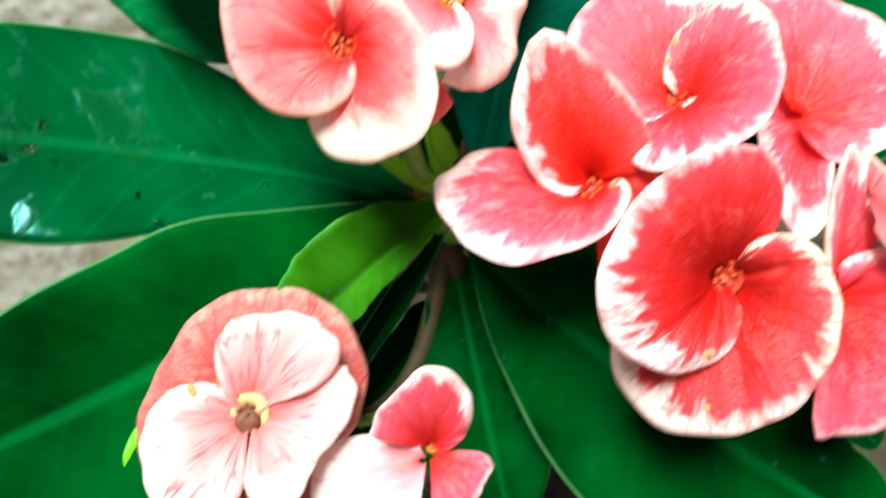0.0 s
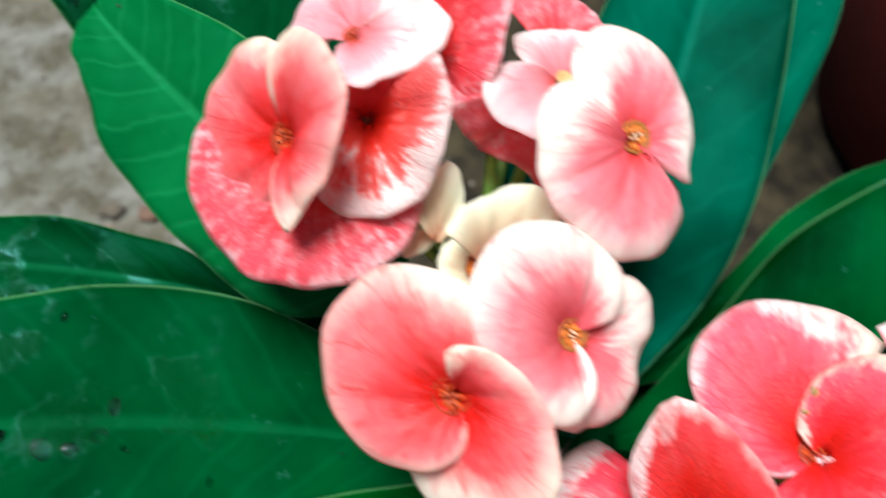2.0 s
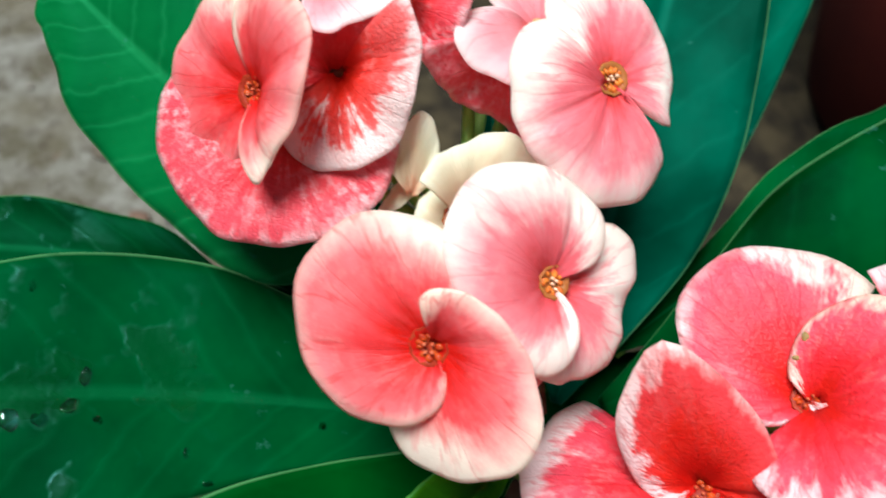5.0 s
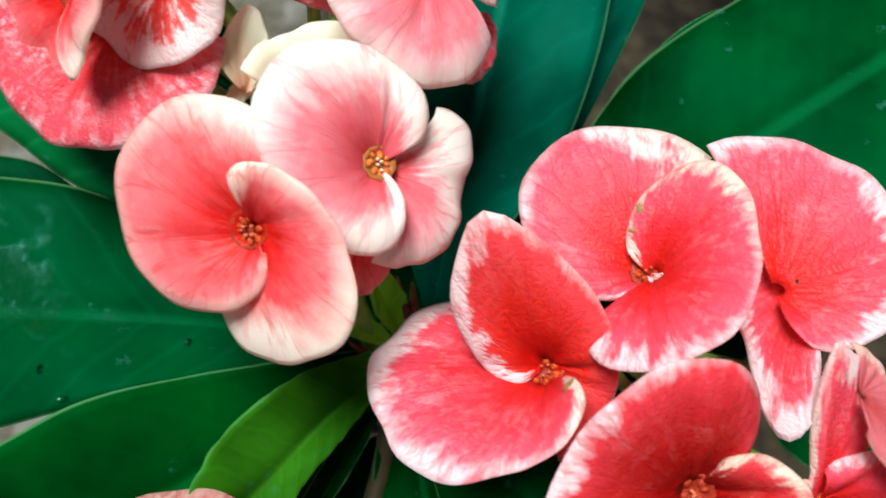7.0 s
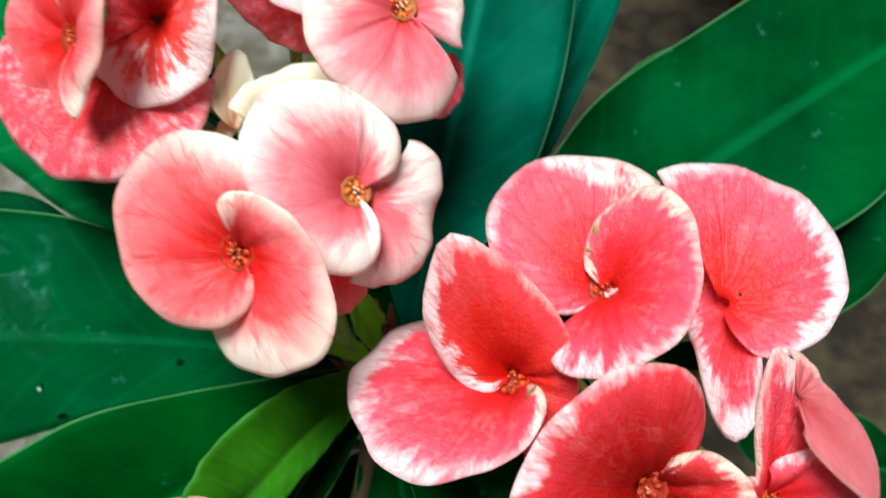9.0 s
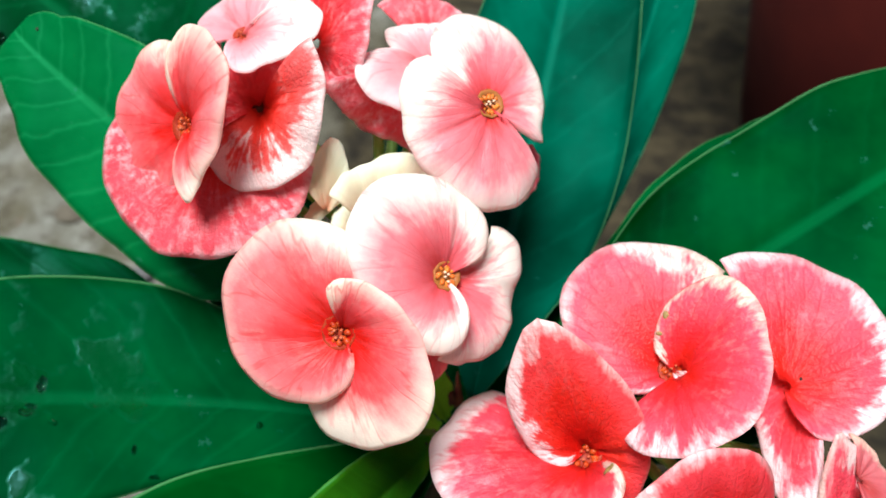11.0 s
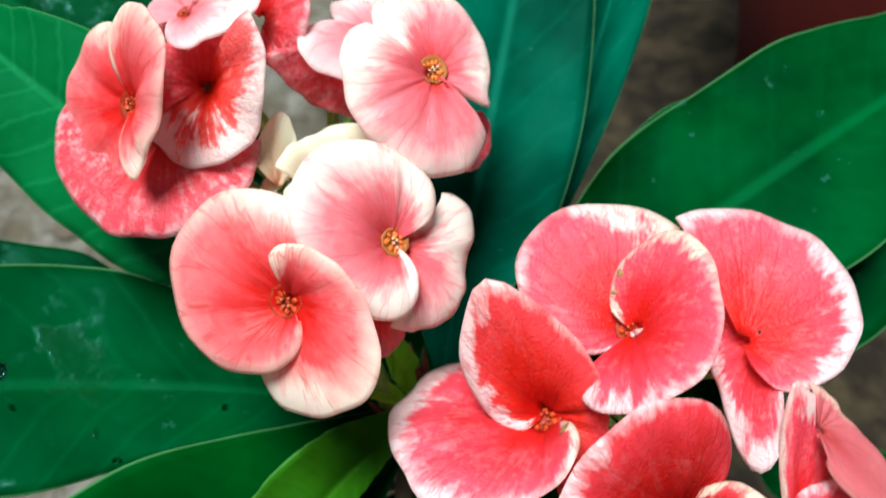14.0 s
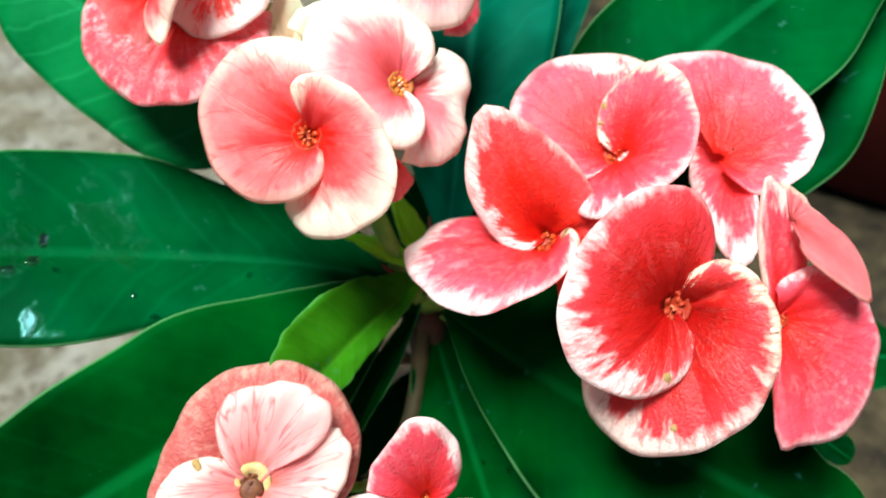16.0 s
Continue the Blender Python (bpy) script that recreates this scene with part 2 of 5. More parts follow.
LEAF = leaf_material("dark green leaf", (0.0003, 0.012, 0.0010), (0.0010, 0.058, 0.0100), (0.006, 0.125, 0.034), 0.04, (0.02, 0.35, 0.03), 0.42, 0.030, 0.03)
WET = leaf_material("wet dark green leaf", (0.0003, 0.010, 0.0012), (0.0010, 0.050, 0.0105), (0.006, 0.105, 0.032), 0.04, (0.02, 0.35, 0.03), 0.40, 0.055, 0.09, 0.055)
PALE = leaf_material("lighter green leaf with clear veins", (0.002, 0.070, 0.015), (0.008, 0.155, 0.038), (0.022, 0.25, 0.085), 0.10, (0.03, 0.45, 0.05), 0.44, 0.05, 0.16)
GLOSS = leaf_material("bluish green leaf", (0.0004, 0.024, 0.012), (0.0013, 0.074, 0.042), (0.010, 0.150, 0.095), 0.04, (0.02, 0.35, 0.08), 0.36, 0.06, 0.06)
DEEP = leaf_material("deep green matt leaf", (0.0003, 0.009, 0.0006), (0.0010, 0.044, 0.0042), (0.005, 0.105, 0.020), 0.04, (0.02, 0.35, 0.02), 0.45, 0.015, 0.03)
# dark and light green set wide apart: sun flecks painted into the leaf colour
YOUNG = leaf_material("young green leaf with painted sun flecks", (0.003, 0.030, 0.001), (0.040, 0.20, 0.004), (0.09, 0.32, 0.02), 0.50, (0.42, 0.76, 0.02), 0.40, 0.12, 0.10)
# light green, raised far above YOUNG so the colour carries the sun on small leaves
SPROUT = leaf_material("sun-bright light green sprout leaf", (0.06, 0.34, 0.006), (0.24, 0.62, 0.02), (0.34, 0.66, 0.06), 0.45, (0.55, 0.90, 0.06), 0.30, 0.35, 0.05)


def plain_material(name, a, b, scale, rough, relief=0.3, through=0.0, distance=0.001):
    m = Nodes(name)
    n1, n2 = m.noise(m.place(), scale, 4.0), m.noise(m.place(), scale * 6, 3.0)
    paint = m.mix(m.ramp(n1, [(0.32, (0, 0, 0)), (0.68, (1, 1, 1))]), a, b)
    paint = m.mix(m.math("MULTIPLY", n2, 0.25), paint, a)
    return m.finish(paint, rough, m.bump(m.math("ADD", n1, m.math("MULTIPLY", n2, 0.4)), relief, distance), through, specular=0.2)


STALK = plain_material("green stalk", (0.10, 0.26, 0.03), (0.22, 0.38, 0.08), 160.0, 0.45)
BARK = plain_material("olive brown stalk", (0.016, 0.014, 0.006), (0.038, 0.032, 0.012), 160.0, 0.7)
WOOD = plain_material("brown woody stem", (0.018, 0.012, 0.007), (0.05, 0.034, 0.02), 120.0, 0.8, 0.6)
THORN = plain_material("grey thorn", (0.10, 0.08, 0.06), (0.2, 0.17, 0.13), 200.0, 0.7)
GLAND = plain_material("orange red gland", (0.25, 0.012, 0.003), (0.48, 0.075, 0.010), 900.0, 0.32)
POLLEN = plain_material("pinkish stamen", (0.34, 0.04, 0.015), (0.52, 0.17, 0.08), 900.0, 0.5)
AMBER = plain_material("amber gland", (0.42, 0.07, 0.010), (0.62, 0.22, 0.03), 900.0, 0.35)
STAR = plain_material("pale stamen", (0.62, 0.34, 0.20), (0.80, 0.62, 0.44), 900.0, 0.5)
CUP = plain_material("olive brown cup", (0.24, 0.10, 0.02), (0.34, 0.10, 0.03), 500.0, 0.45)
THROAT = plain_material("red brown throat", (0.20, 0.012, 0.004), (0.30, 0.035, 0.010), 500.0, 0.5)
PEBBLE = plain_material("grey and brown gravel", (0.06, 0.05, 0.04), (0.24, 0.22, 0.19), 30.0, 0.85)
BRICK = plain_material("reddish brown stone", (0.097, 0.063, 0.045), (0.127, 0.076, 0.053), 90.0, 0.85)
SLATE = plain_material("bluish grey stone", (0.065, 0.064, 0.062), (0.082, 0.083, 0.084), 90.0, 0.8)
LOAM = plain_material("dark brown stone", (0.069, 0.060, 0.045), (0.094, 0.082, 0.060), 120.0, 0.9)
PITCH = plain_material("dark wine red centre", (0.06, 0.016, 0.008), (0.13, 0.05, 0.02), 600.0, 0.5)
TAN = plain_material("tan cup", (0.34, 0.24, 0.09), (0.46, 0.36, 0.18), 400.0, 0.5)
CLAY = plain_material("dark red clay", (0.048, 0.003, 0.002), (0.072, 0.006, 0.003), 18.0, 0.9, 0.25)


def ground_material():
    m = Nodes("sandy cement ground")
    p = m.place()
    broad, grain, fine = m.noise(p, 24.0, 5.0), m.noise(p, 70.0, 5.0, 0.65), m.noise(p, 420.0, 3.0)
    patch = m.noise(p, 9.0, 3.0)
    paint = m.mix(m.ramp(broad, [(0.38, (0, 0, 0)), (0.60, (1, 1, 1))]), (0.056, 0.052, 0.032), (0.150, 0.152, 0.132))
    paint = m.mix(m.ramp(patch, [(0.45, (0, 0, 0)), (0.62, (0.7, 0.7, 0.7))]), paint, (0.090, 0.082, 0.054))
    paint = m.mix(m.ramp(grain, [(0.34, (0.85, 0.85, 0.85)), (0.50, (0, 0, 0))]), paint, (0.040, 0.033, 0.022))
    rust = m.ramp(m.noise(m.add("VectorMath", {0: p, 1: (3.0, 1.0, 0.0)}).outputs[0], 30.0, 2.0), [(0.70, (0, 0, 0)), (0.76, (0.8, 0.8, 0.8))])
    paint = m.mix(rust, paint, (0.16, 0.055, 0.03))
    paint = m.mix(m.ramp(fine, [(0.55, (0, 0, 0)), (0.75, (0.8, 0.8, 0.8))]), paint, (0.21, 0.20, 0.18))
    # brown soil patch round the pot, its colour darkened to take in the shade there
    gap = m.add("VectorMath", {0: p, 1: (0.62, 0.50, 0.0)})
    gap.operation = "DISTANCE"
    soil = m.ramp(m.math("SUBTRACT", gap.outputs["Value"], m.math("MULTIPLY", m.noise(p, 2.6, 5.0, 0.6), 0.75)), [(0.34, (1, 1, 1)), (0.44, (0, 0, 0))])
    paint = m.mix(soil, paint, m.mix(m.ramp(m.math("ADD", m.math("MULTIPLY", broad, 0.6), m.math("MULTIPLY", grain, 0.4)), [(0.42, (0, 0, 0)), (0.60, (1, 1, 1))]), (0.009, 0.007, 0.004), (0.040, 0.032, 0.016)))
    return m.finish(paint, 0.9, m.bump(m.math("ADD", grain, m.math("MULTIPLY", fine, 0.4)), 0.7, 0.006), specular=0.2)


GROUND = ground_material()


def water_material():
    m = Nodes("clear water")
    m.add("OutputMaterial", {0: m.add("BsdfGlass", {"Color": (0.95, 1.0, 0.97, 1), "Roughness": 0.02, "IOR": 1.33}).outputs[0]})
    return m.mat


WATER = water_material()
SCAR = plain_material("olive brown scar", (0.16, 0.09, 0.03), (0.30, 0.22, 0.08), 900.0, 0.6)
SPECK = plain_material("black speck", (0.015, 0.012, 0.01), (0.03, 0.02, 0.015), 900.0, 0.6)


# ---- helpers for meshes ----
def mesh_from(name, verts, faces, material, uv=None, smooth=True, edge=None):
    me = bpy.data.meshes.new(name)
    me.from_pydata([tuple(v) for v in verts], [], faces)
    index = np.empty(len(me.loops), dtype=np.int32)
    me.loops.foreach_get("vertex_index", index)
    for title, values in (("shape", uv), ("edge", edge)):
        if values is not None:
            me.uv_layers.new(name=title).data.foreach_set("uv", np.asarray(values, dtype=np.float32)[index].ravel())
    if smooth:
        me.polygons.foreach_set("use_smooth", [True] * len(me.polygons))
    me.materials.append(material)
    return me


def hang(name, me, parent, label=""):
    """One mesh in world coordinates as a part of a thing or of another part."""
    ob = new(name, me)
    ob.parent = parent
    at = parent.location if parent.type == "EMPTY" else Vector((0, 0, 0))
    ob.matrix_parent_inverse = Matrix.Translation(-Vector(at))
    return tagged(ob, label)


def shell(grid_points, grid_uv, thickness):
    """A closed sheet of that thickness from a grid of points; its upper side is the grid."""
    g = np.asarray(grid_points, float)
    rows, cols = g.shape[:2]
    du = np.gradient(g, axis=0)
    dv = np.gradient(g, axis=1)
    n = np.cross(du, dv)
    length = np.linalg.norm(n, axis=2, keepdims=True)
    n = n / np.maximum(length, 1e-12)
    low = g - n * thickness
    verts = np.concatenate([g.reshape(-1, 3), low.reshape(-1, 3)])
    uv = np.concatenate([np.asarray(grid_uv, float).reshape(-1, 2)] * 2)
    off, faces = rows * cols, []
    for i in range(rows - 1):
        for j in range(cols - 1):
            a, b, c, d = i * cols + j, (i + 1) * cols + j, (i + 1) * cols + j + 1, i * cols + j + 1
            faces += [(a, b, c, d), (off + d, off + c, off + b, off + a)]
    rim = [(i, 0) for i in range(rows)] + [(rows - 1, j) for j in range(1, cols)] + [(i, cols - 1) for i in range(rows - 2, -1, -1)] + [(0, j) for j in range(cols - 2, 0, -1)]
    ids = [i * cols + j for i, j in rim]
    for a, b in zip(ids, ids[1:] + ids[:1]):
        faces.append((b, a, off + a, off + b))
    return verts, faces, uv


def tube(points, radii, sides=8):
    """A round tube along points with one radius each, closed at both ends."""
    pts = [Vector(p) for p in points]
    verts, faces = [], []
    for i, p in enumerate(pts):
        t = (pts[min(i + 1, len(pts) - 1)] - pts[max(i - 1, 0)]).normalized()
        a = t.orthogonal().normalized() if i == 0 else (a - t * a.dot(t)).normalized()
        b = t.cross(a)
        for k in range(sides):
            w = 2 * math.pi * k / sides
            verts.append(p + (a * math.cos(w) + b * math.sin(w)) * radii[i])
    for i in range(len(pts) - 1):
        for k in range(sides):
            k2 = (k + 1) % sides
            faces.append((i * sides + k, i * sides + k2, (i + 1) * sides + k2, (i + 1) * sides + k))
    faces += [tuple(range(sides - 1, -1, -1)), tuple((len(pts) - 1) * sides + k for k in range(sides))]
    return verts, faces


def arc(a, b, c, count):
    """Points of a quadratic curve from a by way of c (its control) to b."""
    a, b, c = Vector(a), Vector(b), Vector(c)
    return [(1 - s) ** 2 * a + 2 * s * (1 - s) * c + s * s * b for s in (i / (count - 1) for i in range(count))]


def merged(pieces):
    verts, faces = [], []
    for v, f in pieces:
        n = len(verts)
        verts += [tuple(p) for p in v]
        faces += [tuple(i + n for i in q) for q in f]
    return verts, faces


def blob(at, axis, long, wide, seed=0, rings=5, sides=7):
    """A small rounded, slightly uneven lump drawn out along its axis."""
    axis = Vector(axis).normalized()
    rng = random.Random(seed)
    pts = [Vector(at) + axis * long * (i / (rings - 1) - 0.5) for i in range(rings)]
    rad = [wide * max(0.12, math.sin(math.pi * (0.06 + 0.88 * i / (rings - 1)))) * rng.uniform(0.85, 1.15) for i in range(rings)]
    return tube(pts, rad, sides)


# ---- the plant and its parts ----
FOOT = Vector((0.004, 0.130, 0.0))
CROWN = Vector((0.000, 0.128, 0.282))
plant = tagged(new("flowering_plant"), "thorny shrub with coral flowers and broad leaves on the ground", "plant")
plant.location = FOOT
HUB_A, HUB_B, HUB_C = Vector((-0.014, 0.150, 0.330)), Vector((0.036, 0.128, 0.305)), Vector((-0.018, 0.085, 0.270))


def bract(holder, material, foot, axis, up, span, radii, cone=0.1, cup=0.0, lift=(0, 0), curl=0.06, wave=0.0, fold=0.0, bulge=0.10, crease=0.10, rim=(0.08,), cream=(0.2,), hem=(0, 0)):
    """One coloured bract: a rounded sheet that spreads from its foot over 2 * span degrees round the axis; radii in mm, evenly spaced from one
    side to the other. cone, cup and lift raise it, fold bends its two halves, curl turns its rim down, wave ruffles it,
    bulge swells it between foot and rim, crease cuts radial furrows; rim is the width of the pale rim as a share of the radius, cream how
    creamy it is, both evenly spaced from side to side; hem lightens the two straight sides."""
    foot, up = np.array(foot), np.array(up)
    axis = np.array(axis) - up * np.dot(axis, up)
    axis /= np.linalg.norm(axis)
    side = np.cross(up, axis)
    radii = np.array(radii) / 1000
    turns, rings = 52, 17
    s = np.linspace(0, 1, turns)
    x = s * (len(radii) - 1)
    i = np.clip(x.astype(int), 0, len(radii) - 2)
    f = x - i
    pad = np.concatenate([[2 * radii[0] - radii[1]], radii, [2 * radii[-1] - radii[-2]]])
    p0, p1, p2, p3 = pad[i], pad[i + 1], pad[i + 2], pad[i + 3]
    edge = p1 + 0.5 * f * (p2 - p0 + f * (2 * p0 - 5 * p1 + 4 * p2 - p3 + f * (3 * (p1 - p2) + p3 - p0)))
    seed = (foot[0] * 913 + axis[0] * 57 + axis[2] * 31) % 50
    edge = edge * (1 + 0.014 * np.sin(s * 11 + 3 * seed) + 0.012 * np.sin(s * 23 + seed) + 0.008 * np.sin(s * 51 + 2 * seed))
    length = radii.mean()
    angle = radians(span) * (2 * s - 1)
    rho = np.linspace(0.03, 1, rings) ** 0.8
    R, S = np.meshgrid(rho, s, indexing="ij")
    r = R * edge[None, :]
    a = np.broadcast_to(angle, r.shape)
    h = cone * r + cup * r * r / length + lift[0] * r * np.clip(1 - 2 * S, 0, 1) ** 2 + lift[1] * r * np.clip(2 * S - 1, 0, 1) ** 2
    h += fold * r * (np.abs(2 * S - 1) - 0.5) * R
    dip = 0.0018 if any(c.name.startswith("cup") for c in holder.children) else 0.0
    h = np.clip(h, -0.012, 0.015) - dip * np.exp(-(r / 0.0052) ** 2)
    hump = R * (1 - R ** 3) * length
    h += bulge * 1.6 * hump
    rng = random.Random(int(seed * 1000))
    for _ in range(5):
        where = radians(span) * rng.uniform(-0.8, 0.8)
        h -= crease * rng.uniform(0.4, 1.0) * hump * np.exp(-((a - where) / rng.uniform(0.08, 0.15)) ** 2)
    h -= curl * length * (np.clip(R - 0.5, 0, 1) ** 2) + 0.028 * length * np.clip((R - 0.82) / 0.18, 0, 1) ** 2
    h += wave * length * R * R * np.sin(S * 17 + seed) + 0.016 * length * R * np.sin(S * 31 + 2 * seed + R * 3) + 0.030 * length * R * (1.2 - R) * np.sin(a * 6 + seed) * np.sin(a * 2.5 + 2)
    pts = foot + r[..., None] * (np.cos(a)[..., None] * axis + np.sin(a)[..., None] * side) + h[..., None] * up
    near = 0.0018 / np.maximum(r * radians(2 * span), 1e-4)
    sides = (hem[0] * np.exp(-(S / near) ** 2) + hem[1] * np.exp(-((1 - S) / near) ** 2)) * np.clip(R * 1.6, 0, 1)
    pale = np.interp(s, np.linspace(0, 1, len(rim)), rim)[None, :] + 1.3 * sides
    creamy = np.broadcast_to(np.interp(s, np.linspace(0, 1, len(cream)), cream), pale.shape)
    uv = np.stack([a / 6 + 1.5, R * np.minimum(1, edge / (0.5 * length))[None, :]], axis=2)
    tone = np.stack([pale, creamy], axis=2).reshape(-1, 2)
    verts, faces, uv = shell(pts, uv, 0.00045)
    return hang("bract", mesh_from("bract", verts, faces, material, uv, edge=np.concatenate([tone, tone])), holder)


def flower(eye, up, label, size, hub, style):
    """A flower: its stalk from the cluster's joint, and the small true flower in its middle; the bracts are added to it."""
    eye, up = Vector(eye), Vector(up).normalized()
    back = eye - up * 0.009
    pts = [eye - up * (0.0038 if size else 0.0012)] + arc(back, hub, back - up * 0.012, 9)
    v, f = tube(pts, [0.0016] + [0.0013] * 9, 8)
    thing = hang("flower", mesh_from("flower", v, f, STALK), plant, label)
    if size:
        size *= 0.88 if style == "cup" else 0.86
        a = up.orthogonal().normalized()
        b = up.cross(a)
        rng = random.Random(int(eye.x * 1e5))
        low = eye - up * (size * 0.16 + 0.0014)
        ring = lambda rad, h, k, n, off=0.0: low + (a * math.cos(off + 2 * math.pi * k / n) + b * math.sin(off + 2 * math.pi * k / n)) * rad + up * h
        profile = [(0.25, 0.0), (0.75, 0.05), (1.0, 0.45), (0.92, 0.55), (0.7, 0.3), (0.0, 0.22)]
        if style == "cup":
            profile = [(0.25, 0.0), (0.8, 0.05), (1.08, 0.55), (0.95, 0.72), (0.6, 0.5), (0.4, 0.2), (0.0, 0.1)]
        verts, faces = [], []
        for rad, h in profile:
            for k in range(20):
                tall = wide = 1.0
                if style == "cup":
                    lean = 0.5 - 0.5 * (ring(1, 0, k, 20) - low).dot(Vector((-0.45, -0.55, -0.66)))
                    wide, tall = 0.75 + 0.35 * lean, 0.25 + 0.95 * lean
                verts.append(ring(size * max(rad, 0.02) * (1 + 0.05 * math.sin(3 * k)) * wide, size * h * tall, k, 20))
        for i in range(len(profile) - 1):
            for k in range(20):
                k2 = (k + 1) % 20
                faces.append((i * 20 + k, i * 20 + k2, (i + 1) * 20 + k2, (i + 1) * 20 + k))
        hang("cup", mesh_from("cup", verts, faces, {"dark": PITCH, "deep": THROAT, "cup": TAN, "open": THROAT, "green": TAN}.get(style, CUP)), thing)
        if style == "cup":
            down = Vector((-0.1, -0.64, -0.77))
            v, f = blob(low + up * size * 0.5 + (down - up * down.dot(up)) * size * 0.32, up, size * 0.16, size * 0.66, 3, 5, 16)
            hang("throat", mesh_from("throat", v, f, PITCH), thing, "dark brown hollow centre")
        if style in ("open", "deep", "olive", "bud", "cup"):
            for k in range(11):
                w = rng.uniform(-0.3, 0.3)
                at = ring(size * rng.uniform(0.42, 0.70), size * rng.uniform(0.28, 0.42), k, 11, w)
                out = (at - low - up * size * 0.40).normalized()
                v, f = blob(at - up * size * 0.06, out + up * 0.1, size * 0.50, size * rng.uniform(0.14, 0.22), k)
                hang("gland", mesh_from("gland", v, f, {"cup": PITCH, "olive": AMBER, "bud": AMBER, "deep": THROAT}.get(style, GLAND)), thing)
            for k in range(4):
                r0 = size * rng.uniform(0.0, 0.42)
                at = ring(r0, size * 0.25, k, 4, rng.uniform(-0.4, 0.4))
                tip = at + up * size * rng.uniform(0.12, 0.32) + (at - low) * 0.2
                v, f = merged([tube([at, tip], [size * 0.07, size * 0.06], 5), blob(tip, up, size * 0.22, size * 0.11, k, 4, 6)])
                hang("stamen", mesh_from("stamen", v, f, {"cup": PITCH, "olive": STAR}.get(style, POLLEN)), thing)
    return thing


def leaf(label, material, foot, middle, tip, up, left, right, vfold=0.12, quilt=0.0002):
    """One leaf: a midrib through three points, half widths in mm on both sides from foot to tip, bent up along the midrib by vfold (one number, or left and right);
    quilt swells the blade between its side veins."""
    p0, p1, p2, up = (np.array(q, float) for q in (foot, middle, tip, up))
    ctrl = 2 * p1 - 0.5 * (p0 + p2)
    rows, half = 60, 9
    s = np.linspace(0, 1, rows)
    spine = (1 - s)[:, None] ** 2 * p0 + 2 * (s * (1 - s))[:, None] * ctrl + (s * s)[:, None] * p2
    tangent = 2 * (1 - s)[:, None] * (ctrl - p0) + 2 * s[:, None] * (p2 - ctrl)
    tangent /= np.linalg.norm(tangent, axis=1, keepdims=True)
    b = np.cross(up, tangent)
    b /= np.linalg.norm(b, axis=1, keepdims=True)
    m = np.cross(tangent, b)
    seed = (foot[0] * 777 + tip[0] * 333 + tip[2] * 91) % 40

    def width(w):
        w = np.array(w) / 1000
        x = s * (len(w) - 1)
        i = np.clip(x.astype(int), 0, len(w) - 2)
        f = x - i
        pad = np.concatenate([[2 * w[0] - w[1]], w, [0.0]])
        q0, q1, q2, q3 = pad[i], pad[i + 1], pad[i + 2], pad[i + 3]
        smooth = q1 + 0.5 * f * (q2 - q0 + f * (2 * q0 - 5 * q1 + 4 * q2 - q3 + f * (3 * (q1 - q2) + q3 - q0)))
        end = s > 1 - 1 / (len(w) - 1)
        smooth[end] = w[-2] * np.sqrt(np.clip(1 - f[end] ** 2, 0, 1))
        smooth[-1] = 0.0
        return np.maximum(smooth, 0.0009 * (s < 0.999))

    wl, wr = width(left), width(right)
    t = np.linspace(-1, 1, 2 * half + 1)
    w = np.where(t[None, :] > 0, wl[:, None], wr[:, None])
    across = np.abs(t)[None, :] * w
    ripple = 0.0009 * np.sin(s[:, None] * 26 + seed + 1.5 * t[None, :]) * np.abs(t)[None, :] ** 2 + 0.0007 * np.sin(s[:, None] * 11 + 2 * seed + 4 * t[None, :])
    groove = -0.0008 * np.exp(-(across / 0.0016) ** 2)
    bend = np.where(t[None, :] > 0, *(vfold if isinstance(vfold, tuple) else (vfold, vfold)))
    rise = bend * across - 0.06 * across ** 2 / np.maximum(w, 1e-4) + ripple * np.minimum(1, w / 0.01) + groove
    rise = rise + quilt * (np.abs(np.sin(math.pi * (s[:, None] * 10 - 1.6 * np.abs(t)[None, :]))) - 0.5) * np.minimum(1, 3 * np.abs(t))[None, :] * np.minimum(1, w / 0.006)
    pts = spine[:, None, :] + (np.sign(t)[None, :] * across)[..., None] * b[:, None, :] + rise[..., None] * m[:, None, :]
    uv = np.stack([np.broadcast_to(t, pts.shape[:2]), np.broadcast_to(s[:, None], pts.shape[:2])], axis=2)
    verts, faces, uv = shell(pts, uv, 0.0006)
    thing = hang("leaf", mesh_from("leaf", verts, faces, material, uv), plant, label)
    sp = [Vector(spine[i] - m[i] * 0.0030) for i in range(0, rows - 3, 5)]
    v, f = tube(sp, [0.0015 * (1 - 0.75 * k / (len(sp) - 1)) for k in range(len(sp))], 8)
    hang("midrib", mesh_from("midrib", v, f, STALK), thing)
    return thing


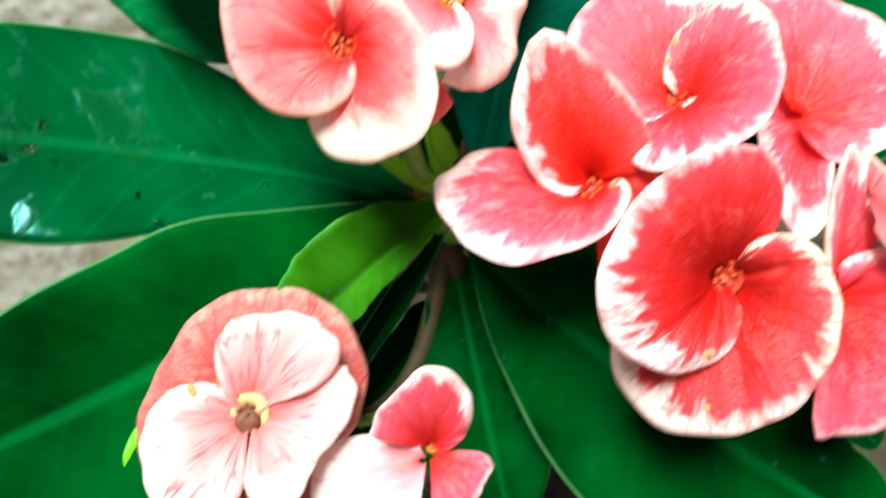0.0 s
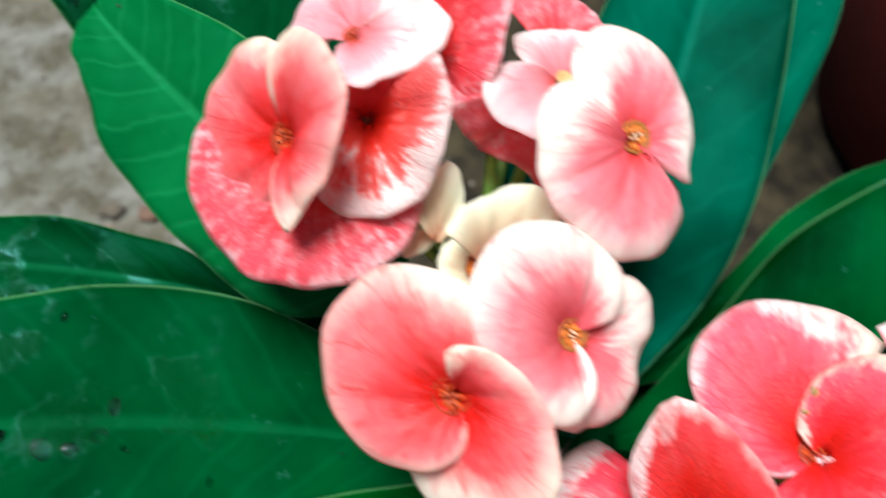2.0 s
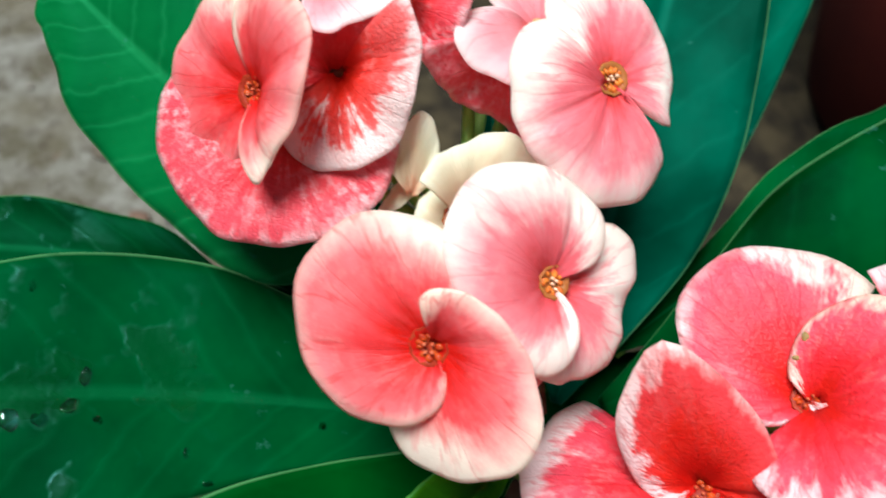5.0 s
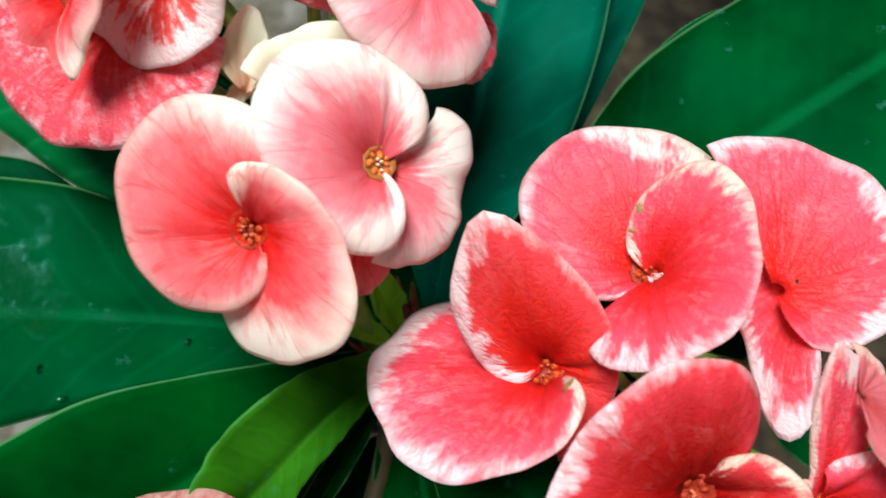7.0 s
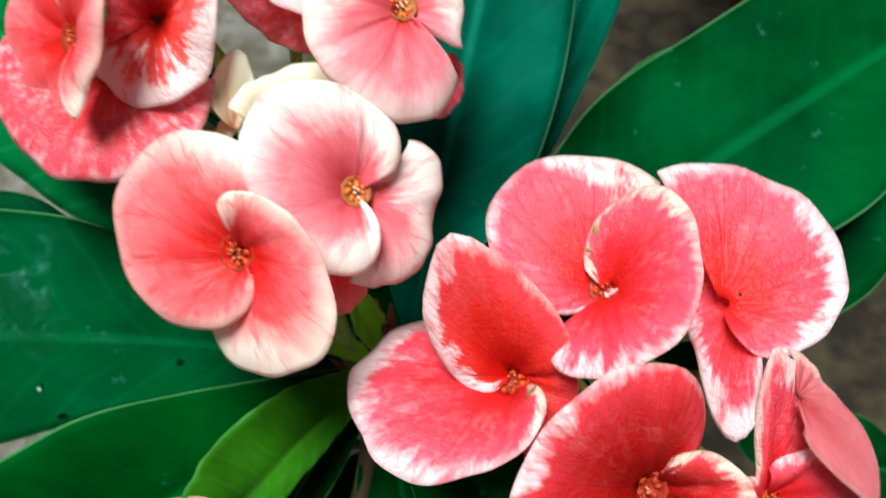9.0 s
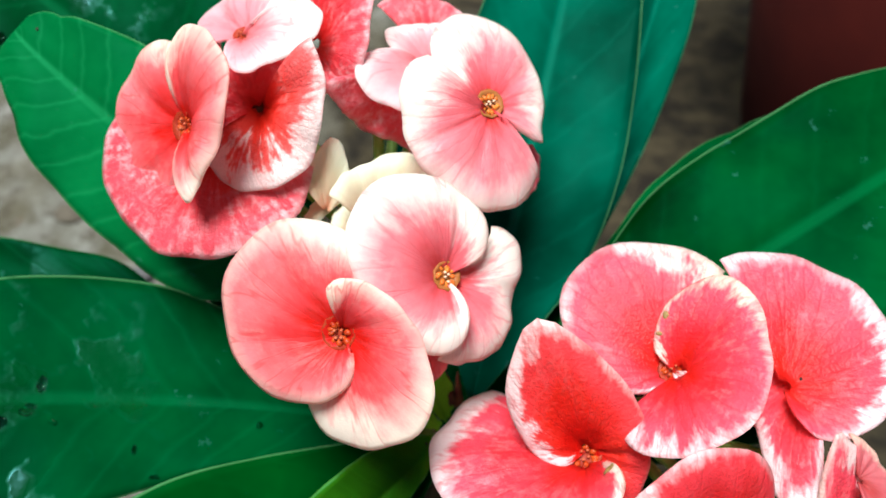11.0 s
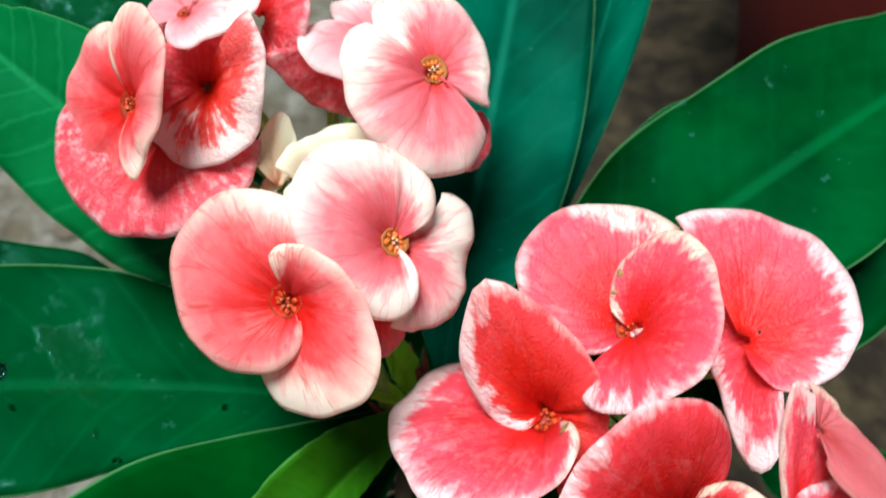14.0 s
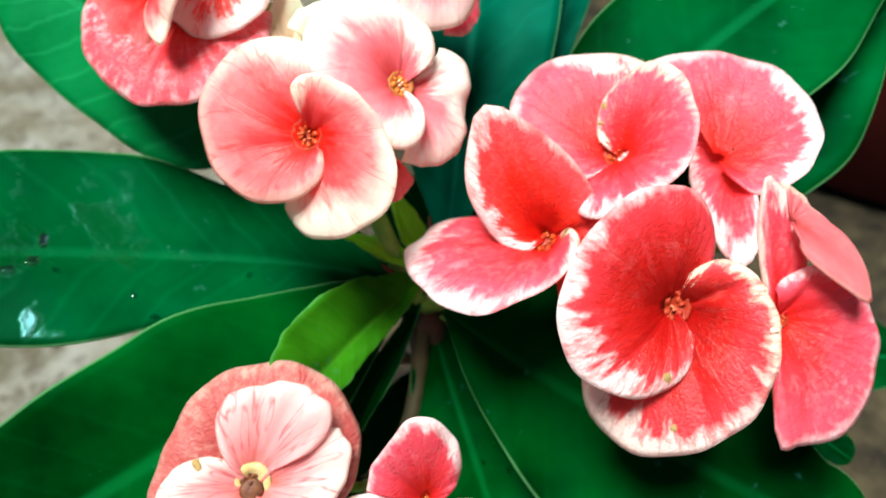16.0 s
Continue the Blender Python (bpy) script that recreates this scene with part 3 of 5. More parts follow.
# ---- ground ----
def ground_sheet():
    """One sheet to the horizon, finer and uneven near the plant."""
    xs = np.concatenate([[-2000, -300, -60, -12, -3], np.linspace(-1.2, 1.4, 131), [3, 12, 60, 300, 2000]])
    ys = np.concatenate([[-2000, -300, -60, -12, -3], np.linspace(-0.8, 1.8, 131), [3, 12, 60, 300, 2000]])
    verts = []
    for y in ys:
        for x in xs:
            near = max(0.0, 1 - max(abs(x - 0.1), abs(y - 0.5)) / 1.3)
            z = min(1, near * 4) * (0.010 * noise.noise((x * 9, y * 9, 0)) + 0.006 * noise.noise((x * 28, y * 28, 4)) - 0.004)
            verts.append((x, y, z))
    n = len(xs)
    faces = [(j * n + i, j * n + i + 1, (j + 1) * n + i + 1, (j + 1) * n + i) for j in range(len(ys) - 1) for i in range(n - 1)]
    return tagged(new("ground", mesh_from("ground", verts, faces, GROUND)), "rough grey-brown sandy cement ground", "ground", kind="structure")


ground_sheet()


def gravel(count):
    """Loose small stones on the open ground beside the plant, joined as they cannot be counted."""
    rng = random.Random(11)
    pieces = []
    for k in range(count):
        x, y = rng.uniform(-0.65, 0.02), rng.uniform(0.18, 1.0)
        size = 0.0015 + 0.005 * rng.random() ** 4
        z = 0.010 * noise.noise((x * 9, y * 9, 0)) + 0.006 * noise.noise((x * 28, y * 28, 4)) - 0.004
        v, f = blob((x, y, z + size * 0.25), (rng.uniform(-1, 1), rng.uniform(-1, 1), rng.uniform(-0.3, 0.3)), size * 2, size * rng.uniform(0.6, 1), k, 4, 6)
        pieces.append((v, f))
    v, f = merged(pieces)
    return tagged(new("gravel", mesh_from("gravel", v, f, PEBBLE)), "small grey and brown stones on the ground", "gravel", kind="stuff")


gravel(300)


def stone(x, y, size, material, label, seed):
    """A rounded, uneven stone half sunk into the ground."""
    rng = random.Random(seed)
    rings, sides = 9, 16
    verts, faces = [], []
    for i in range(rings):
        w = math.pi * i / (rings - 1)
        for k in range(sides):
            v = 2 * math.pi * k / sides
            p = Vector((math.sin(w) * math.cos(v), 0.8 * math.sin(w) * math.sin(v), 0.40 * math.cos(w)))
            p *= size * (1 + 0.35 * noise.noise(p * 1.7 + Vector((seed, 0, 0))))
            verts.append((x + p.x, y + p.y, p.z - size * 0.1))
    for i in range(rings - 1):
        faces += [(i * sides + k, (i + 1) * sides + k, (i + 1) * sides + (k + 1) % sides, i * sides + (k + 1) % sides) for k in range(sides)]
    return tagged(new("stone", mesh_from("stone", verts, faces, material)), label, "stone", "loose stones on the ground")


stone(-0.2546, 0.445, 0.0095, BRICK, "small reddish brown stone on sandy ground", 3)
stone(-0.2270, 0.449, 0.0100, SLATE, "small bluish grey stone on sandy ground", 8)
stone(-0.2830, 0.446, 0.0095, LOAM, "small dark brown stone on sandy ground", 5)
stone(-0.2960, 0.560, 0.0100, BRICK, "small reddish brown stone on sandy ground", 6)
stone(-0.3010, 0.518, 0.0140, LOAM, "small dark brown stone on sandy ground", 12)


# ---- pot in the background ----
def clay_pot(x, y):
    pot = tagged(new("flower_pot"), "dark red clay flower pot standing on the ground in shade", "pot")
    pot.location = (x, y, 0)
    def turned(profile, sides=64):
        verts, faces = [], []
        for r, z in profile:
            verts += [(x + r * math.cos(2 * math.pi * k / sides), y + r * math.sin(2 * math.pi * k / sides), z) for k in range(sides)]
        for i in range(len(profile) - 1):
            for k in range(sides):
                k2 = (k + 1) % sides
                faces.append((i * sides + k, i * sides + k2, (i + 1) * sides + k2, (i + 1) * sides + k))
        return verts, faces
    v, f = turned([(0.01, 0.004), (0.185, 0.004), (0.19, 0.012), (0.27, 0.45), (0.255, 0.45), (0.18, 0.03), (0.01, 0.03)])
    hang("pot_body", mesh_from("pot_body", v, f, CLAY), pot)
    v, f = turned([(0.272, 0.442), (0.286, 0.446), (0.292, 0.455), (0.292, 0.50), (0.284, 0.507), (0.262, 0.502), (0.256, 0.45), (0.272, 0.442)])
    hang("pot_rim", mesh_from("pot_rim", v, f, CLAY), pot)
    v, f = turned([(0.001, 0.432), (0.08, 0.436), (0.25, 0.428)])
    hang("soil", mesh_from("soil", v, f, WOOD), pot)
    return pot


clay_pot(0.47, 0.60)


# ---- stem, thorns and flower stalks ----
def stem():
    rng = random.Random(5)
    pts = arc(FOOT + Vector((0, 0, -0.01)), CROWN, FOOT + Vector((0.012, 0.0, 0.16)), 16)
    v, f = tube(pts, [0.010 - 0.0003 * i + rng.uniform(-0.0004, 0.0004) for i in range(16)], 12)
    trunk = hang("stem", mesh_from("stem", v, f, WOOD), plant)
    for k in range(26):
        p = pts[2 + k * 13 // 26]
        w = k * 2.4
        out = Vector((math.cos(w), math.sin(w), 0.25)).normalized()
        p = p + Vector((0, 0, rng.uniform(-0.008, 0.008)))
        v, f = tube([p + out * 0.004, p + out * 0.013, p + out * 0.021], [0.0016, 0.0010, 0.0002], 6)
        hang("thorn", mesh_from("thorn", v, f, THORN), trunk)
    for base, tip in (((0.0038, 0.1345, 0.2970), (0.0014, 0.1400, 0.3045)), ((0.0050, 0.1340, 0.2965), (0.0046, 0.1395, 0.3030)), ((-0.0030, 0.1255, 0.2940), (-0.0085, 0.1275, 0.2995))):
        v, f = tube([base, (Vector(base) + Vector(tip)) / 2, tip], [0.0012, 0.0009, 0.0002], 6)
        hang("thorn", mesh_from("thorn", v, f, PITCH), trunk, "dark wine red thorn")
    for hub, bend, skin in ((HUB_A, (-0.004, -0.006, 0.012), STALK), (HUB_B, (0.01, -0.004, 0.0), STALK), (HUB_C, (0.006, -0.002, -0.026), BARK)):
        v, f = tube(arc(CROWN, hub, (CROWN + hub) / 2 + Vector(bend), 10), [0.0026 - 0.00008 * i for i in range(10)], 10)
        hang("flower_stalk", mesh_from("flower_stalk", v, f, skin), plant)


stem()

# ---- flowers, cluster by cluster ----
open_flower = flower((-0.0179, 0.1162, 0.3467), (-0.273, -0.744, 0.610), "fully open salmon-pink flower with cream edges", 0.0039, HUB_A, 'open')
bract(open_flower, CREAM, (-0.0174, 0.1157, 0.3462), (-0.945, 0.270, -0.184), (-0.324, -0.697, 0.640), 135,
      [10.5, 12.6, 14.9, 17.5, 20.1, 22.2, 23.4, 23.8, 24.0, 23.8, 22.7, 21.0, 19.0, 17.1, 15.2, 13.4, 11.7, 10.0, 8.2, 6.1, 3.9],
      cone=0.268, cup=-0.1, lift=(-0.35, 0.012), curl=0.06, rim=[0.34, 0.30, 0.10, 0.12, 0.20, 0.14], cream=[0.18, 0.13, 0.27, 0.31, 0.31, 0.27], hem=(0, 0.3))
bract(open_flower, CREAM, (-0.0177, 0.1158, 0.3469), (0.947, -0.315, -0.059), (-0.224, -0.783, 0.580), 108,
      [16.3, 18.3, 19.7, 20.4, 21.0, 21.6, 22.1, 22.1, 21.4, 19.9, 18.2, 16.6, 15.3, 14.1, 13.4, 12.9, 12.6, 12.3, 11.7, 10.6, 9.0],
      cone=0.256, cup=0, lift=(-0.535, 0.30), curl=0.06, bulge=0.04, crease=0.03, rim=[0.46, 0.44, 0.26, 0.10, 0.22, 0.30], cream=[0.09, 0.09, 0.27, 0.41, 0.36, 0.36], hem=(0.3, 0.25))

pale_flower = flower((0.0016, 0.1282, 0.3486), (0.475, -0.557, 0.682), "pale pink flower with white rolled edges", 0.0034, HUB_A, 'olive')
bract(pale_flower, BLUSH, (0.0014, 0.1282, 0.3482), (-0.894, -0.130, 0.428), (0.423, -0.556, 0.715), 139,
      [7.6, 10.3, 12.7, 14.7, 16.5, 18.2, 20.0, 21.6, 22.4, 22.0, 20.5, 18.6, 17.3, 16.6, 16.2, 15.8, 15.1, 13.8, 11.8, 8.5, 4.2],
      cone=0.346, cup=-0.15, lift=(0.148, 0.052), curl=0.12, rim=[0.5, 0.42, 0.3, 0.08, 0.4, 0.6], cream=[0.15, 0.075, 0.075, 0.075, 0.075, 0.075], hem=(0, 0.5))
bract(pale_flower, BLUSH, (0.0022, 0.1285, 0.3466), (0.771, -0.030, -0.637), (0.519, -0.550, 0.654), 72,
      [14.5, 15.3, 15.9, 16.4, 16.6, 16.8, 16.8, 16.7, 16.5, 16.2, 15.8, 15.5, 15.5, 15.8, 16.4, 17.2, 17.8, 18.2, 18.2, 17.4, 15.5],
      cone=0.169, cup=-0.15, lift=(-0.105, -0.043), curl=0.12, wave=0.05, rim=[0.4, 0.26, 0.3, 0.45, 0.6, 0.6], cream=[0.075, 0.075, 0.075, 0.075, 0.075, 0.15])

folded_flower = flower((0.0281, 0.1075, 0.3205), (-0.244, -0.461, 0.853), "deep coral flower with one bract folded upright", 0.0038, HUB_B, 'open')
bract(folded_flower, PINK, (0.0284, 0.1071, 0.3200), (-0.818, -0.567, -0.099), (-0.124, 0.006, 0.992), 88,
      [29.1, 29.6, 29.8, 30.0, 30.2, 30.3, 29.8, 29.1, 28.7, 28.5, 28.2, 27.2, 25.6, 23.8, 21.9, 20.0, 18.3, 16.6, 14.9, 12.6, 9.7],
      cone=0.184, cup=0, lift=(-0.467, 0.82), curl=0.06, rim=[0.25, 0.24, 0.13, 0.12, 0.08, 0.25], cream=[0.15, 0.075, 0, 0, 0.15, 0.68], hem=(0, 0.3))
bract(folded_flower, RED, (0.0282, 0.1073, 0.3209), (0.417, 0.353, 0.837), (-0.305, -0.814, 0.495), 148,
      [19.7, 17.1, 14.9, 13.2, 12.3, 11.9, 12.1, 12.7, 13.7, 15.1, 17.0, 19.9, 24.3, 29.6, 24.9, 19.9, 15.1, 11.4, 8.6, 6.4, 4.4],
      cone=0.2, cup=0.05, lift=(-0.564, 0.272), curl=0.06, fold=0.25, rim=[0.016, 0.016, 0.025, 0.06, 0.26, 0.3], cream=[0.22, 0.22, 0.3, 0.22, 0, 0], hem=(0, 0.4))

curled_flower = flower((0.0446, 0.1194, 0.3322), (-0.381, -0.257, 0.888), "coral flower with a bract curled over its centre", 0.0032, HUB_B, 'open')
bract(curled_flower, PINK, (0.0449, 0.1196, 0.3319), (-0.925, -0.145, -0.352), (-0.269, -0.407, 0.873), 138,
      [22.5, 23.9, 25.3, 26.4, 27.1, 27.1, 26.0, 23.1, 19.1, 15.2, 12.1, 9.3, 6.9, 5.0, 3.6, 2.3, 2.5, 2.6, 2.8, 2.9, 3.1],
      cone=0.146, cup=0, lift=(-0.221, 0.75), curl=0.06, rim=[0.3, 0.085, 0.085, 0.2, 0.44, 0.44], cream=[0.6, 0.075, 0, 0, 0, 0.22], hem=(0, 0.55))
bract(curled_flower, PINK, (0.0449, 0.1188, 0.3327), (0.877, -0.157, 0.453), (-0.472, -0.116, 0.874), 135,
      [15.5, 17.4, 18.4, 19.0, 19.6, 20.2, 20.4, 19.8, 19.0, 18.4, 18.2, 18.7, 19.3, 19.4, 18.3, 16.0, 13.0, 9.9, 7.5, 5.7, 4.2],
      cone=0.285, cup=0.05, lift=(-0.2, 0.4), curl=0.06, rim=[0.21, 0.16, 0.025, 0.13, 0.14, 0.21], cream=[0, 0, 0.22, 0.68, 0.68, 0.45], hem=(0, 0.6))

side_facing_flower = flower((0.0679, 0.1207, 0.3235), (-0.384, -0.248, 0.890), "coral flower with white mottled edges turned sideways", 0.0000, HUB_B, 'open')
bract(side_facing_flower, PINK, (0.0661, 0.1163, 0.3300), (0.984, 0.122, 0.129), (-0.089, -0.288, 0.953), 99,
      [4.7, 7.9, 10.4, 12.1, 13.4, 14.6, 16.1, 17.7, 19.5, 21.2, 22.8, 24.3, 25.5, 26.3, 26.6, 26.4, 26.4, 27.1, 28.0, 28.4, 28.1],
      cone=0.157, cup=-0.05, lift=(0.127, 0.085), curl=0.06, wave=0.04, bulge=0, crease=0.05, rim=[0.041, 0.1, 0.24, 0.21, 0.051, 0.16], cream=[0])
bract(side_facing_flower, PINK, (0.0711, 0.1193, 0.3284), (-0.726, -0.146, -0.672), (-0.647, -0.188, 0.739), 97,
      [15.5, 13.9, 12.6, 12.0, 11.6, 11.0, 10.4, 10.1, 10.2, 10.7, 11.2, 11.8, 12.8, 14.6, 18.0, 22.9, 26.5, 24.0, 15.0, 7.0, 3.5],
      cone=0.335, cup=-0.15, lift=(0.12, 0.039), curl=0.06, bulge=0, crease=0.05, rim=[0.25, 0.22, 0.2, 0.18, 0.22, 0.05], cream=[0.15, 0.075, 0.075, 0.075, 0, 0], hem=(0.6, 0.2))

tilted_flower = flower((0.0734, 0.0887, 0.3094), (0.163, -0.687, 0.708), "deep pink flower with white edge tilted away", 0.0022, HUB_B, 'open')
bract(tilted_flower, PINK, (0.0730, 0.0881, 0.3090), (-0.545, 0.600, 0.585), (0.284, -0.525, 0.802), 69,
      [8.3, 12.4, 15.7, 18.4, 21.0, 23.6, 25.9, 27.7, 18.8, 9.9, 6.4, 7.2, 8.1, 9.0, 9.8, 10.7, 11.5, 12.4, 13.3, 14.1, 15.0],
      cone=0.254, cup=0.1, lift=(0.055, 0.719), curl=0.06, rim=[0.092, 0.23, 0.17, 0.23, 0.29, 0.29], cream=[0, 0, 0.45, 0.68, 0.68, 0.68], hem=(0, 0.6))
bract(tilted_flower, PINK, (0.0732, 0.0884, 0.3091), (0.996, -0.033, -0.087), (0.022, -0.824, 0.567), 107,
      [6.6, 23.5, 24.7, 25.4, 25.3, 24.7, 23.8, 22.8, 21.5, 20.2, 18.8, 17.5, 16.5, 15.6, 14.7, 13.8, 12.5, 11.2, 9.8, 8.5, 7.2],
      cone=0.118, cup=0, lift=(0.195, 0.052), curl=0.06, rim=[0.041, 0.11, 0.06, 0.076, 0.16, 0.13], cream=[0])

drooping_flower = flower((0.0820, 0.1091, 0.3165), (0.097, -0.404, 0.910), "faded pink flower seen from its underside", 0.0000, HUB_B, 'open')
bract(drooping_flower, MAUVE, (0.0751, 0.0989, 0.3271), (0.995, 0.036, -0.093), (0.099, -0.404, 0.909), 94,
      [6.3, 9.6, 12.6, 16.4, 21.4, 19.0, 16.2, 13.2, 10.5, 8.4, 7.2, 6.6, 6.1, 5.8, 5.9, 6.2, 6.6, 6.9, 7.3, 7.6, 7.9],
      cone=0.11, cup=-0.1, lift=(0.132, 0.107), curl=0.06, rim=[0.1, 0.06, 0.06, 0.2, 0.3, 0.3], cream=[0.45])

bowl_flower = flower((0.0493, 0.0869, 0.3183), (-0.128, -0.749, 0.650), "large red-pink flower shaped like a bowl", 0.0040, HUB_B, 'deep')
bract(bowl_flower, CRIMSON, (0.0495, 0.0870, 0.3179), (-0.984, 0.014, 0.178), (0.098, -0.789, 0.606), 123,
      [12.0, 16.3, 20.6, 23.9, 25.3, 25.4, 25.2, 25.0, 25.0, 25.3, 25.3, 24.8, 23.8, 22.3, 20.6, 18.5, 16.0, 13.3, 10.5, 7.5, 4.2],
      cone=0.335, cup=0, lift=(-0.15, 0.35), curl=0.06, rim=[0.03, 0.06, 0.12, 0.22, 0.16, 0.08], cream=[0.15, 0, 0, 0, 0.075, 0.15], hem=(0, 0.35))
bract(bowl_flower, CRIMSON, (0.0500, 0.0876, 0.3171), (0.669, -0.679, -0.303), (-0.369, -0.657, 0.658), 106,
      [23.9, 26.4, 28.1, 28.8, 28.8, 27.8, 26.2, 24.7, 23.8, 23.1, 22.2, 21.1, 19.9, 18.8, 17.9, 17.1, 16.2, 14.9, 13.1, 10.6, 7.8],
      cone=0.3, cup=0, lift=(-0.35, 0.25), curl=0.06, rim=[0.29, 0.22, 0.09, 0.13, 0.14, 0.11], cream=[0.38, 0.22, 0.15, 0.68, 0.75, 0.75], hem=(0, 0.3))

white_flower = flower((-0.0353, 0.0711, 0.2983), (0.204, -0.556, 0.806), "sunlit white and pink flower with tan centre", 0.0042, HUB_C, 'cup')
bract(white_flower, VEINED, (-0.0353, 0.0716, 0.2989), (0.160, 0.828, 0.537), (0.204, -0.560, 0.803), 62,
      [12.8, 16.3, 18.8, 19.9, 20.1, 20.0, 19.8, 19.5, 19.2, 18.8, 18.3, 17.8, 17.4, 16.8, 16.0, 14.6, 12.8, 10.6, 8.6, 6.8, 5.1],
      cone=0.29, cup=0, lift=(0.021, -0.013), curl=0.06, rim=[0.10, 0.14, 0.16, 0.16, 0.14, 0.10], cream=[0.075])
bract(white_flower, VEINED, (-0.0339, 0.0703, 0.2984), (0.848, -0.237, -0.474), (0.319, -0.486, 0.814), 75,
      [9.9, 13.3, 15.5, 16.5, 16.7, 16.5, 15.8, 14.8, 13.9, 13.4, 13.5, 14.2, 15.3, 16.4, 17.3, 18.1, 18.7, 18.7, 18.0, 9.4, 5.5],
      cone=0.2, cup=0, lift=(0, 0.1), curl=0.06, rim=[0.4, 0.4, 0.4, 0.4, 0.4, 0.4], cream=[0.075])
bract(white_flower, VEINED, (-0.0357, 0.0705, 0.2983), (-0.947, -0.309, -0.091), (0.088, -0.520, 0.850), 77,
      [6.0, 7.5, 9.1, 10.7, 12.5, 14.3, 15.7, 16.6, 17.3, 17.9, 18.5, 19.1, 19.6, 20.0, 20.3, 20.2, 19.9, 19.0, 17.4, 14.4, 10.0],
      cone=0.2, cup=0, lift=(0, 0), curl=0.06, rim=[0.35, 0.4, 0.4, 0.4, 0.35, 0.3], cream=[0.075])

faded_flower = flower((-0.0365, 0.0769, 0.2909), (0.187, -0.616, 0.765), "dull red old flower below a white one", 0.0000, HUB_C, 'open')
bract(faded_flower, DULL, (-0.0355, 0.0736, 0.2936), (0.009, 0.787, 0.618), (0.187, -0.608, 0.772), 106,
      [17.8, 19.1, 20.4, 21.8, 23.1, 24.0, 24.5, 24.8, 25.0, 24.9, 24.5, 23.9, 22.9, 21.7, 20.6, 19.7, 19.3, 19.3, 19.8, 20.5, 21.3],
      cone=0.234, cup=-0.1, lift=(0.026, 0.018), curl=0.06, rim=[0.05, 0.08, 0.1, 0.08, 0.05, 0.03], cream=[0.15])
bract(faded_flower, DULL, (-0.0367, 0.0749, 0.2879), (-0.047, -0.837, -0.544), (0.226, -0.540, 0.811), 74,
      [21.6, 21.9, 22.2, 22.5, 22.8, 23.0, 23.1, 23.2, 23.2, 23.1, 23.1, 23.0, 22.9, 22.7, 22.4, 22.1, 21.7, 21.1, 20.4, 19.7, 19.0],
      cone=0.1, cup=-0.1, lift=(0, 0), curl=0.06, rim=[0.05], cream=[0.15])

small_flower = flower((-0.0020, 0.0702, 0.2866), (0.091, -0.790, 0.606), "small opening flower, red and white", 0.0016, HUB_C, 'bud')
bract(small_flower, PINK, (-0.0021, 0.0697, 0.2865), (0.175, 0.615, 0.769), (0.092, -0.788, 0.609), 72,
      [3.8, 4.8, 5.8, 7.0, 8.4, 10.0, 11.8, 13.7, 15.8, 17.6, 19.1, 20.1, 20.1, 19.3, 18.1, 17.0, 16.2, 15.6, 14.9, 14.3, 13.6],
      cone=0.317, cup=0.1, lift=(-0.049, 0.052), curl=0.06, rim=[0.041, 0.085, 0.2, 0.13, 0.069, 0.085], cream=[0.075])
bract(small_flower, PINK, (-0.0020, 0.0693, 0.2858), (0.761, -0.496, -0.418), (0.208, -0.423, 0.882), 53,
      [9.4, 9.8, 10.2, 10.6, 11.0, 11.2, 11.4, 11.5, 11.6, 11.7, 11.8, 11.9, 11.9, 11.9, 12.0, 12.0, 11.9, 11.2, 9.3, 6.3, 2.7],
      cone=0.2, cup=-0.1, lift=(0, 0), curl=0.06, rim=[0.085, 0.085, 0.1], cream=[0.075])
bract(small_flower, WHITE, (-0.0034, 0.0679, 0.2873), (-0.982, -0.139, -0.132), (-0.078, -0.337, 0.938), 75,
      [3.2, 4.0, 4.9, 5.7, 6.6, 10.0, 13.5, 16.9, 19.7, 21.7, 23.0, 23.4, 22.8, 21.4, 19.6, 17.8, 15.9, 14.1, 12.2, 10.2, 8.2],
      cone=0.1, cup=-0.1, lift=(0, 0), curl=0.06, rim=[0.4, 0.4, 0.4], cream=[0.075])

upright_flower = flower((-0.0501, 0.1542, 0.3628), (-0.552, -0.622, 0.556), "salmon flower standing upright at the cluster edge", 0.0036, HUB_A, 'open')
bract(upright_flower, CREAM, (-0.0501, 0.1546, 0.3622), (-0.825, 0.565, -0.005), (-0.472, -0.684, 0.556), 102,
      [9.3, 11.6, 13.7, 15.5, 16.9, 18.1, 18.8, 19.2, 19.3, 19.4, 19.7, 20.1, 20.5, 20.7, 20.6, 20.2, 19.4, 18.1, 16.3, 14.4, 3.7],
      cone=0.016, cup=-0.05, lift=(0.125, -0.113), curl=0.06, rim=[0.6, 0.34, 0.1, 0.06, 0.14, 0.12], cream=[0.36, 0.36, 0.31, 0.31, 0.36, 0.36])
bract(upright_flower, CREAM, (-0.0498, 0.1536, 0.3632), (0.785, -0.418, 0.457), (-0.619, -0.560, 0.551), 98,
      [3.0, 9.5, 13.4, 17.0, 15.6, 15.0, 15.3, 15.8, 16.6, 17.6, 18.8, 20.1, 21.2, 21.7, 21.6, 21.0, 20.0, 18.9, 17.6, 16.0, 14.0],
      cone=0.265, cup=0, lift=(-0.079, -0.125), curl=0.06, rim=[0.3, 0.32, 0.12, 0.10, 0.22, 0.45], cream=[0.23, 0.23, 0.36, 0.36, 0.36, 0.36], hem=(0.3, 0.3))

